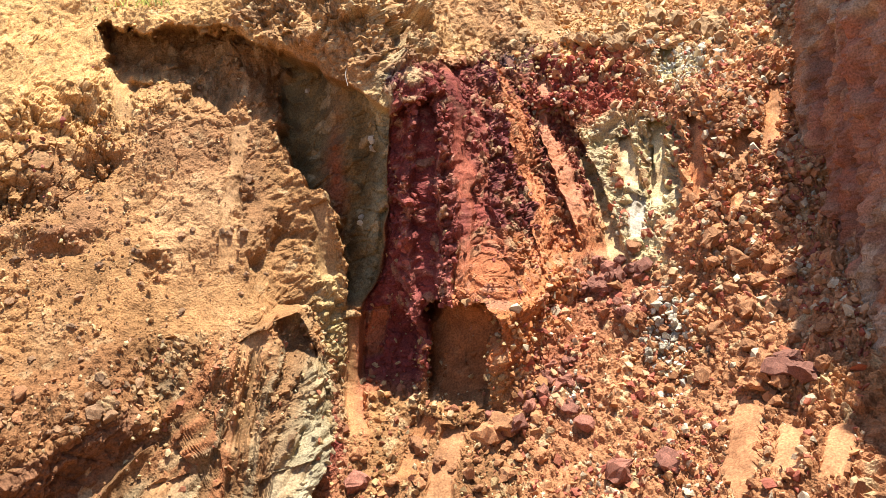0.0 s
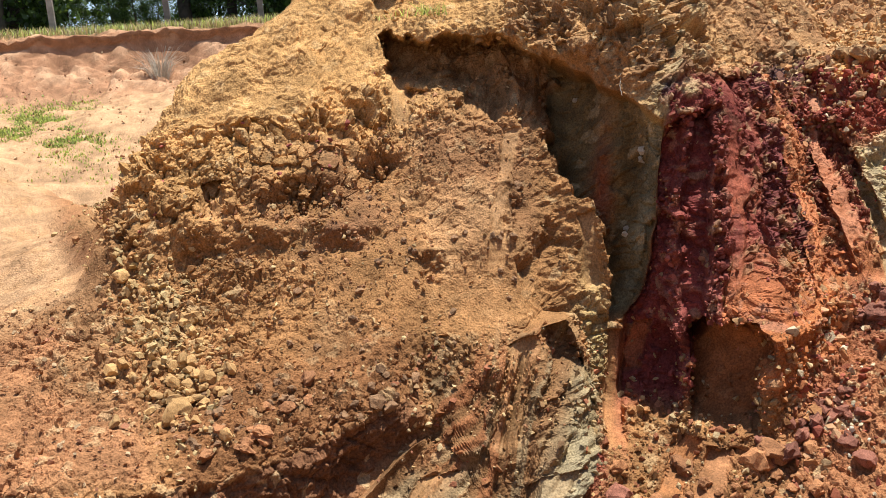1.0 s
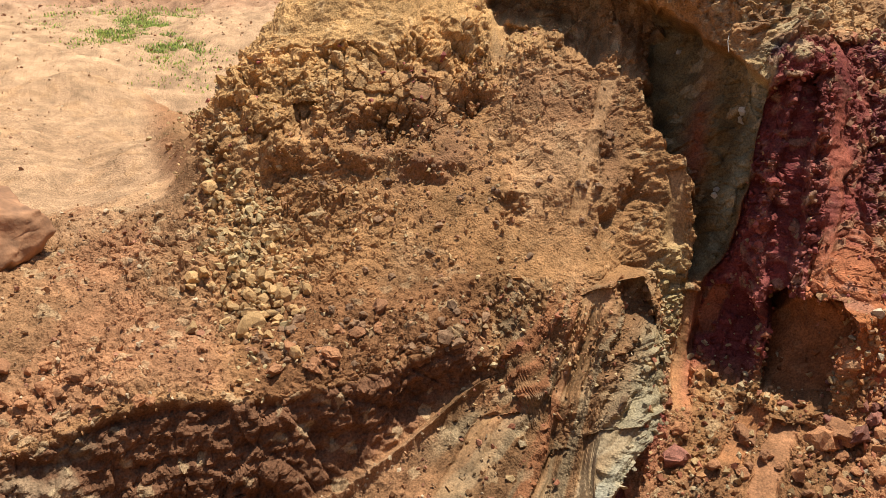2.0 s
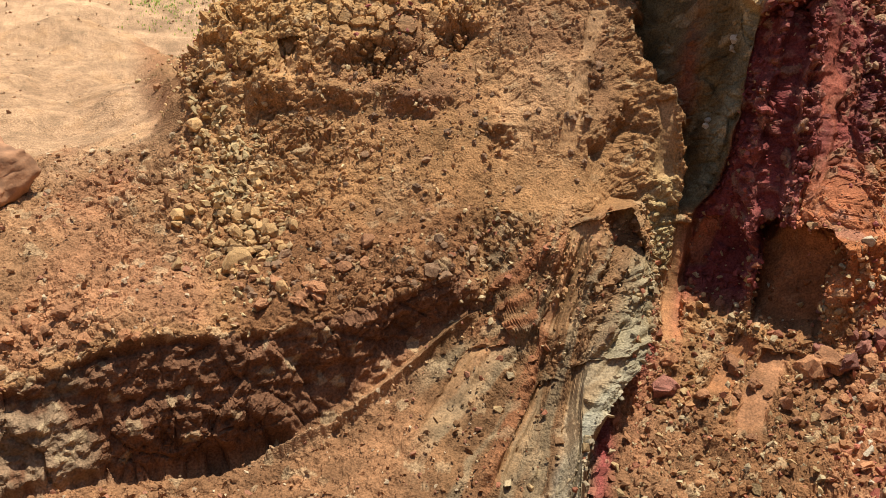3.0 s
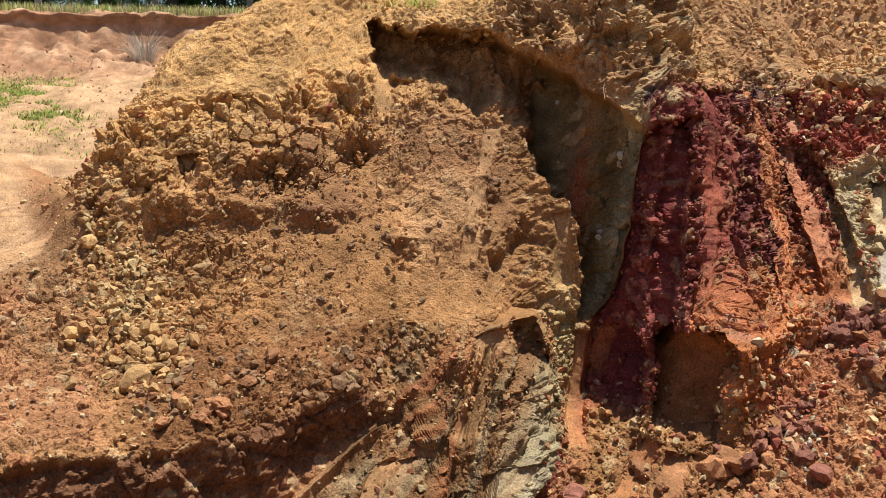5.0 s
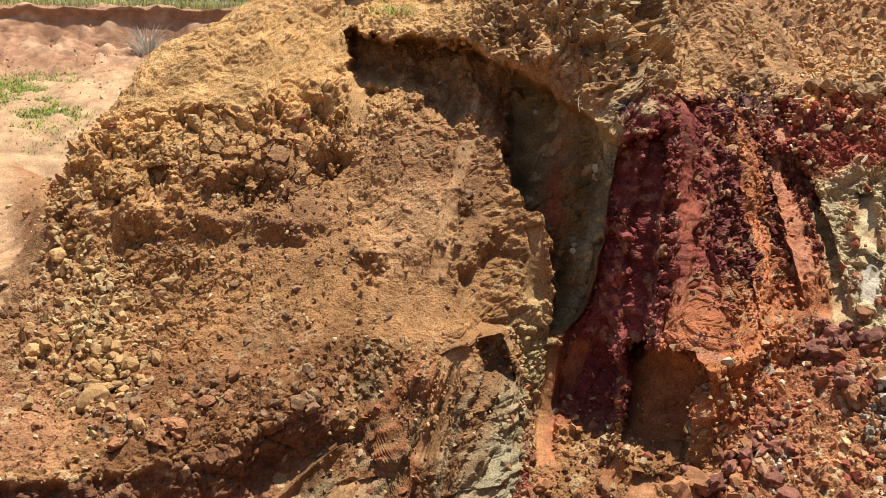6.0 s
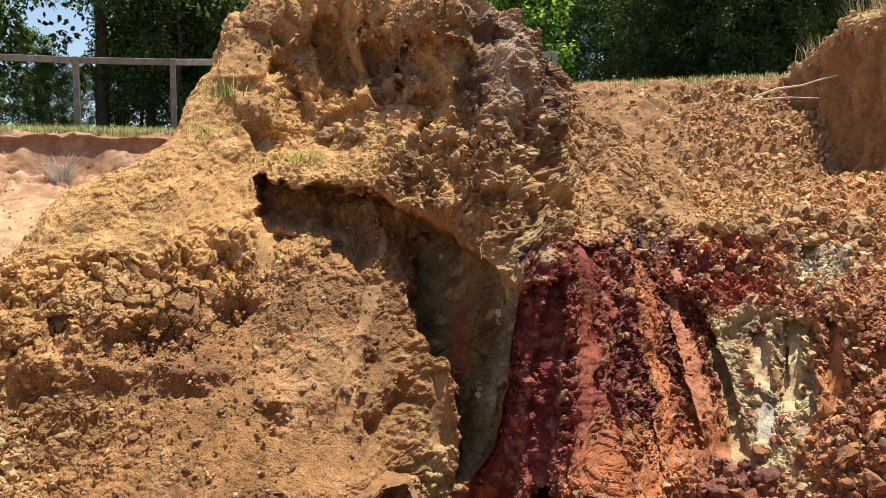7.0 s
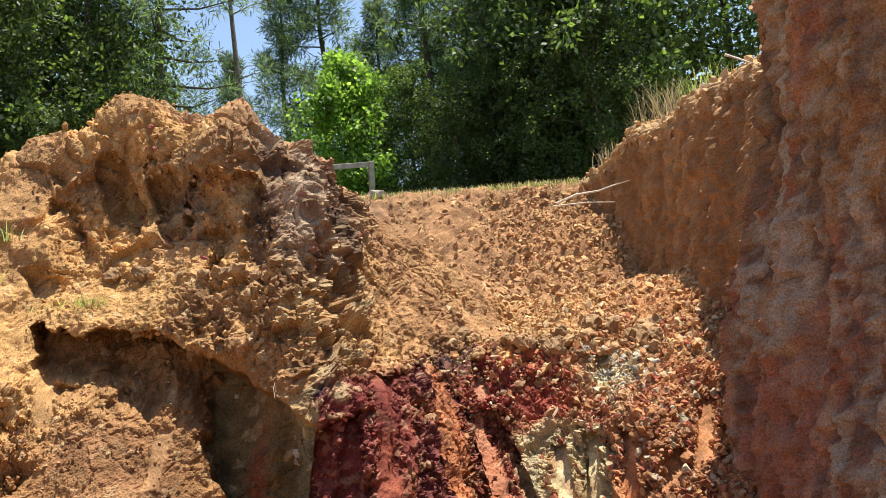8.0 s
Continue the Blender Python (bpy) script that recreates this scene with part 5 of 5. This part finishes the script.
# ---- trees ----
def tube(points, radii, sides=7):
    """Rings along a line: vertices and quads."""
    pts, vs, fs = [Vector(p) for p in points], [], []
    for i, p in enumerate(pts):
        d = (pts[min(i + 1, len(pts) - 1)] - pts[max(i - 1, 0)]).normalized()
        a = d.orthogonal().normalized()
        b = d.cross(a)
        for s in range(sides):
            t = 2 * math.pi * s / sides
            vs.append(p + (a * math.cos(t) + b * math.sin(t)) * radii[i])
    for i in range(len(pts) - 1):
        for s in range(sides):
            fs.append((i * sides + s, i * sides + (s + 1) % sides, (i + 1) * sides + (s + 1) % sides, (i + 1) * sides + s))
    return [v[:] for v in vs], fs


def joined(tubes):
    vs, fs = [], []
    for v, f in tubes:
        fs += [tuple(k + len(vs) for k in q) for q in f]
        vs += v
    return vs, fs


def leaf_cards(centers, spread_r, per, length, width, hang=0.0):
    k = len(centers) * per
    c = np.repeat(np.asarray(centers), per, 0)
    d = rng.normal(size=(k, 3))
    d /= np.linalg.norm(d, axis=1, keepdims=True)
    c = c + d * (spread_r * rng.random((k, 1)) ** 0.5)
    e = rng.normal(size=(k, 3)) * 0.6 + d
    e[:, 2] -= hang
    e /= np.linalg.norm(e, axis=1, keepdims=True)
    s = np.cross(e, rng.normal(size=(k, 3)))
    s /= np.linalg.norm(s, axis=1, keepdims=True)
    ln, wd = length * rng.uniform(0.7, 1.3, (k, 1)), width * rng.uniform(0.7, 1.3, (k, 1))
    v = np.stack([c, c + e * ln * 0.5 + s * wd, c + e * ln, c + e * ln * 0.5 - s * wd], 1)
    return v.reshape(-1, 3), np.arange(k * 4).reshape(k, 4)


def tree(kind, tall, seed, leaf, bare=0.3):
    """A tree on its own base at the origin: a tapered trunk with limbs, and a crown of many leaves."""
    global rng
    keep, rng = rng, np.random.default_rng(seed)
    root = new(kind)
    lean = rng.normal(size=2) * 0.02
    n = 9
    line = [(lean[0] * tall * (i / n) ** 2 + 0.05 * rng.normal() * (i > 0), lean[1] * tall * (i / n) ** 2 + 0.05 * rng.normal() * (i > 0), -0.3 + (tall + 0.3) * i / n) for i in range(n + 1)]
    thick = 0.014 * tall
    tubes = [tube(line, [thick * (1 - 0.9 * i / n) + 0.01 for i in range(n + 1)], 8)]
    centers = []
    pine = kind == "pine_tree"
    for i in range(34 if pine else 30):
        f = bare + (0.98 - bare) * i / (33 if pine else 29)
        z = f * tall
        p = Vector(line[min(int(f * n), n)]).lerp(Vector(line[min(int(f * n) + 1, n)]), f * n - int(f * n))
        a = i * 2.4 + rng.normal() * 0.4
        g = (f - bare) / (1 - bare)
        reach = tall * ((0.24 * (1 - g) + 0.03) if pine else (0.10 + 0.17 * math.sin(math.pi * min(g * 0.9 + 0.15, 1)))) * rng.uniform(0.65, 1.2)
        rise = reach * (rng.uniform(0.0, 0.35) if pine else rng.uniform(0.2, 0.7))
        tip = p + Vector((math.cos(a) * reach, math.sin(a) * reach, rise))
        mid = p.lerp(tip, 0.5) + Vector((0, 0, (-0.06 if pine else 0.05) * reach))
        tubes.append(tube([p, mid, tip], [thick * 0.32 * (1 - 0.7 * g), thick * 0.2 * (1 - 0.6 * g), 0.008], 5))
        for _ in range(8 if pine else 12):
            s = rng.uniform(0.35, 1.05)
            q = p.lerp(tip, s)
            w = reach * (0.16 if pine else 0.28)
            centers.append((q.x + rng.normal() * w, q.y + rng.normal() * w, q.z + rng.normal() * w * 0.6))
    vs, fs = joined(tubes)
    part("trunk", mesh_of("trunk", vs, fs, BARK, True), root)
    if pine:
        v, f = leaf_cards(centers, 0.17 + 0.012 * tall, 50, 0.26, 0.016)
    else:
        v, f = leaf_cards(centers, 0.24 + 0.014 * tall, 40, 0.12 + 0.004 * tall, 0.05, 0.3)
    part("crown", mesh_of("crown", v, f, leaf), root)
    rng = keep
    return root


def ground_at(x, y):
    b, r = math.degrees(math.atan2(x, y)), math.hypot(x, y)
    w = float(step(np.array(b), -16, -7))
    return float(np.interp(r, np.maximum.accumulate(left_g[:, 0]), left_g[:, 1])) * (1 - w) + float(np.interp(r, right_g[:, 0], right_g[:, 1])) * w


models = {
    "pine_a": tagged(tree("pine_tree", 13.0, 11, NEEDLE, 0.28), "tall dark green pine beyond the fence", "tree", "pines"),
    "pine_b": tagged(tree("pine_tree", 10.0, 12, NEEDLE, 0.12), "dense young green pine at the wood's edge", "tree", "pines"),
    "oak_a": tagged(tree("broadleaf_tree", 11.0, 13, LEAF, 0.15), "leafy green broadleaf tree at the wood's edge", "tree", "broadleaf trees"),
    "oak_b": tagged(tree("broadleaf_tree", 8.0, 14, LEAF, 0.08), "dark green broadleaf tree in the wood", "tree", "broadleaf trees"),
    "sapling": tagged(tree("broadleaf_tree", 4.6, 15, LEAF_BRIGHT, 0.05), "bright green young broadleaf tree before the wood", "tree", "broadleaf trees"),
}
PLANTING = [("oak_a", -27.5, 26, 1.0), ("oak_a", -29.6, 25.5, 0.85), ("oak_a", -25.2, 28, 0.8), ("pine_a", -17.8, 28, 1.0), ("pine_b", -14.2, 36, 0.8), ("pine_b", -10.6, 32, 0.95), ("pine_b", -8.0, 33, 1.15), ("sapling", -6.6, 26.5, 1.0),
            ("pine_b", -5.0, 31, 0.8), ("pine_a", -2.2, 33, 0.85), ("pine_b", -1.4, 29, 1.1), ("pine_b", 1.3, 30, 1.25), ("pine_b", 3.6, 28, 1.05), ("oak_b", 5.5, 27, 1.3), ("pine_b", 7.6, 29, 1.2), ("oak_b", 10.0, 26, 1.25),
            ("oak_a", 13.0, 28, 1.2), ("oak_b", -35.0, 25, 0.26), ("pine_a", -32.2, 25.5, 0.95), ("oak_a", -41.5, 26, 1.0), ("oak_b", -42.0, 25, 1.2), ("oak_a", -47.0, 27, 1.1), ("oak_b", -52.0, 26, 1.2), ("pine_b", -57.0, 27, 1.2),
            ("oak_b", -28.0, 24.5, 0.75), ("oak_b", -24.5, 25, 0.5), ("pine_a", 0.3, 37, 0.8), ("pine_a", 4.5, 36, 1.1), ("pine_a", 8.5, 36, 1.1), ("pine_a", 11.5, 35, 1.15), ("oak_a", 16.5, 30, 1.2),
            ("oak_b", -36.2, 29, 0.4), ("oak_b", -31.5, 31, 0.42), ("oak_b", -43.5, 31, 1.4), ("oak_b", -45.0, 32, 1.4), ("oak_b", 2.6, 25.5, 0.55), ("oak_b", 6.3, 24.5, 0.55), ("oak_b", -2.8, 26.5, 0.55), ("oak_b", 8.8, 24, 0.6), ("oak_b", 0.2, 25, 0.45),
            ("oak_b", -38.5, 30, 0.28), ("oak_b", -33.6, 30, 0.28), ("oak_b", -40.2, 31, 0.45), ("oak_b", -30.2, 31, 0.6), ("oak_b", -26.4, 31, 0.65), ("oak_b", -21.5, 33, 0.65), ("oak_b", -49.5, 31, 0.8), ("oak_b", -36.0, 34, 0.3), ("oak_a", -22.6, 27.5, 0.95), ("oak_b", -24.6, 30, 1.3), ("oak_b", -20.6, 31, 0.95)]
used_models = set()
for i, (key, bearing, far_r, size) in enumerate(PLANTING):
    x, y = far_r * math.sin(radians(bearing)), far_r * math.cos(radians(bearing))
    m = pose(x, y, ground_at(x, y), 0, 0, 77 * i)
    ob = models[key] if key not in used_models else copy_thing(models[key], m)
    used_models.add(key)
    ob.matrix_basis = m
    ob.scale = (size, size, size)

snag = new("dead_tree")
snag_line = [(0, 0, -0.3), (0.08, 0.05, 3), (0.0, 0.0, 6), (-0.15, 0.05, 9), (-0.3, 0.0, 12)]
snag_tubes = [tube(snag_line, (0.11, 0.10, 0.085, 0.06, 0.03), 8)]
srng = np.random.default_rng(5)
for i in range(22):
    z, a = srng.uniform(5.5, 11.5), srng.uniform(0, 6.28)
    p = Vector((-0.1, 0.02, z))
    tip = p + Vector((math.cos(a), math.sin(a), srng.uniform(-0.1, 0.4))) * srng.uniform(0.6, 1.8)
    snag_tubes.append(tube([p, p.lerp(tip, 0.5) + Vector((0, 0, 0.12)), tip], (0.03, 0.018, 0.006), 5))
vs, fs = joined(snag_tubes)
part("trunk", mesh_of("trunk", vs, fs, DEAD_WOOD, True), snag)
snag.location = (30 * math.sin(radians(-13.4)), 30 * math.cos(radians(-13.4)), 6.3)
tagged(snag, "bare grey dead tree before the pines", "tree")


stump = new("rock", pale_m[0])
stump.matrix_world = Matrix.Translation((-1.47, 18.9, ground_at(-1.47, 18.9) + 0.06)) @ Matrix.Diagonal((0.26, 0.2, 0.16, 1))
tagged(stump, "weathered grey rock in the grass by the gully's lip", "rock")


# ---- grass ----
def blades(name, label, spots, tall, material, wide=0.006, lean=0.35):
    spots = np.asarray(spots, float)
    k = len(spots)
    a = rng.uniform(0, 2 * np.pi, k)
    h = tall * rng.uniform(0.45, 1.2, k)
    d = np.stack([np.cos(a), np.sin(a), 0 * a], 1)
    s = np.stack([-np.sin(a), np.cos(a), 0 * a], 1) * wide * rng.uniform(0.7, 1.4, (k, 1))
    bend = (lean * rng.uniform(0.2, 1.5, k) * h)[:, None] * d
    up = np.stack([0 * h, 0 * h, h], 1)
    v = np.stack([spots - s, spots + s, spots + up * 0.55 + bend * 0.35 + s * 0.8, spots + up * 0.55 + bend * 0.35 - s * 0.8, spots + up + bend - s * 0.1, spots + up + bend + s * 0.1], 1)
    f = np.stack([np.stack([np.arange(k) * 6 + q for q in (0, 1, 2, 3)], 1), np.stack([np.arange(k) * 6 + q for q in (3, 2, 5, 4)], 1)], 1).reshape(-1, 4)
    ob = new(name, mesh_of(name, v.reshape(-1, 3), f, material))
    return tagged(ob, label, "grass", kind="stuff")


def ring_spots(count, b0, b1, r0, r1):
    b, r = np.radians(rng.uniform(b0, b1, count)), rng.uniform(r0, r1, count)
    x, y = r * np.sin(b), r * np.cos(b)
    return [(u, v, ground_at(u, v) - 0.02) for u, v in zip(x, y)]


def clumps(count, per, b0, b1, r0, r1, wide):
    found = []
    for x, y, z in ring_spots(count, b0, b1, r0, r1):
        for _ in range(per):
            u, v = x + rng.normal() * wide, y + rng.normal() * wide
            found.append((u, v, ground_at(u, v) - 0.03))
    return found


blades("grass", "short green grass along the top of the bank", ring_spots(18000, -60, -10, 19.2, 23), 0.2, GRASS_GREEN, 0.008)
blades("dry_grass", "dry grass fringe on the bank's edge", ring_spots(9000, -60, -10, 19.05, 20.5), 0.2, GRASS_DRY, 0.006, 0.6)
blades("grass", "short green grass on the lip of the gully", ring_spots(4000, -8, 8, 18.5, 23), 0.13, GRASS_GREEN, 0.008)
blades("dry_grass", "sparse dry grass on the lip of the gully", ring_spots(3500, -8, 9, 18.3, 22), 0.14, GRASS_DRY, 0.007, 0.6)
blades("grass_patch", "green grass patches on the bare slope", clumps(44, 150, -46, -37, 14.2, 17, 0.36), 0.045, GRASS_GREEN, 0.012)
blades("weeds", "low green weeds thinly over the pasture", clumps(40, 40, -50, -36, 13, 16.5, 0.4), 0.035, GRASS_GREEN, 0.01)


def tuft(name, label, place, count, tall, material, wide=0.05, bush=0.35):
    spots = [(place.x + rng.normal() * wide, place.y + rng.normal() * wide, place.z - 0.02) for _ in range(count)]
    ob = blades(name, label, spots, tall, material, 0.004, bush)
    return ob


tuft("grass_tuft", "small green grass tuft on the bench", seat(-18.8, 7.25), 60, 0.13, GRASS_GREEN, 0.06, 0.9)
tuft("grass_tuft", "thin green grass tuft on the bench", seat(-20.2, 7.45), 40, 0.09, GRASS_GREEN, 0.12, 0.9)
tuft("grass_tuft", "green grass tuft on the mound's shoulder", seat(-23.8, 9.3), 80, 0.16, GRASS_GREEN, 0.10, 0.7)
tuft("grass_tuft", "small green grass tuft on the mound's shoulder", seat(-25.0, 9.0), 50, 0.12, GRASS_GREEN, 0.10, 0.7)

# ---- wall top growth and sticks ----
for y, count, tall in ((15.2, 70, 0.6), (16.0, 80, 0.6), (17.0, 70, 0.5), (13.6, 60, 0.4), (12.4, 40, 0.3), (18.2, 80, 0.5)):
    z = float(np.interp(y, (1.5, 5, 8.5, 9.2, 12.5, 16.3, 18, 20, 22), (7.3, 7.4, 7.35, 6.95, 7.2, 7.45, 7.0, 6.45, 6.4)))
    x = float(np.interp(y, (1.5, 8.3, 8.55, 14, 17, 20, 22), (2.95, 2.95, 3.12, 3.15, 3.0, 1.75, 0.3))) + 0.75
    tuft("grass_tuft", "tall dry grass tuft on top of the clay wall", Vector((x, y, z - 0.1)), count, tall, GRASS_DRY if count > 60 else GRASS_GREEN, 0.16, 0.6)


def stick(name, label, points, radius):
    v, f = tube(points, [radius * (1 - 0.6 * i / (len(points) - 1)) for i in range(len(points))], 6)
    ob = new(name, mesh_of(name, v, f, TWIG, True))
    return tagged(ob, label, "stick")


stick("stick", "bleached bare branch jutting from the clay wall", [(2.01, 16.8, 6.08), (2.35, 16.6, 6.19), (2.73, 16.4, 6.21), (2.95, 16.3, 6.27), (3.25, 16.15, 6.33)], 0.022)
stick("stick", "thin bleached stick beside the clay wall", [(1.95, 16.8, 6.03), (2.52, 16.4, 6.02), (3.0, 16.5, 6.0)], 0.016)
stick("stick", "dry twig on top of the clay wall", [(3.2, 9.2, 6.75), (3.35, 9.2, 6.69), (3.57, 8.9, 6.49)], 0.014)
stick("stick", "dry twig lying on the bench edge", [tuple(seat(-7.6, 6.4)), tuple(seat(-7.5, 6.3) + Vector((0, -0.05, -0.03))), tuple(seat(-7.4, 6.2) + Vector((0.01, -0.05, -0.05)))], 0.005)

# ---- bare shrub on the far bank ----
shrub = new("dead_shrub")
shrub.location = (18.0 * math.sin(radians(-34.3)), 18.0 * math.cos(radians(-34.3)), ground_at(18.0 * math.sin(radians(-34.3)), 18.0 * math.cos(radians(-34.3))))
sh = []
for i in range(150):
    a, b = srng.uniform(0, 6.28), srng.uniform(0.15, 0.8)
    tip = Vector((math.cos(a) * b, math.sin(a) * b, srng.uniform(0.3, 0.9)))
    sh.append(tube([(tip.x * 0.2, tip.y * 0.2, -0.1), tip * 0.55 + Vector((0, 0, 0.1)), tip], (0.007, 0.005, 0.002), 4))
vs, fs = joined(sh)
part("brush", mesh_of("brush", vs, fs, TWIG, True), shrub)
shrub.scale = (0.7, 0.7, 0.7)
tagged(shrub, "bare grey dead shrub on the far bank", "shrub")
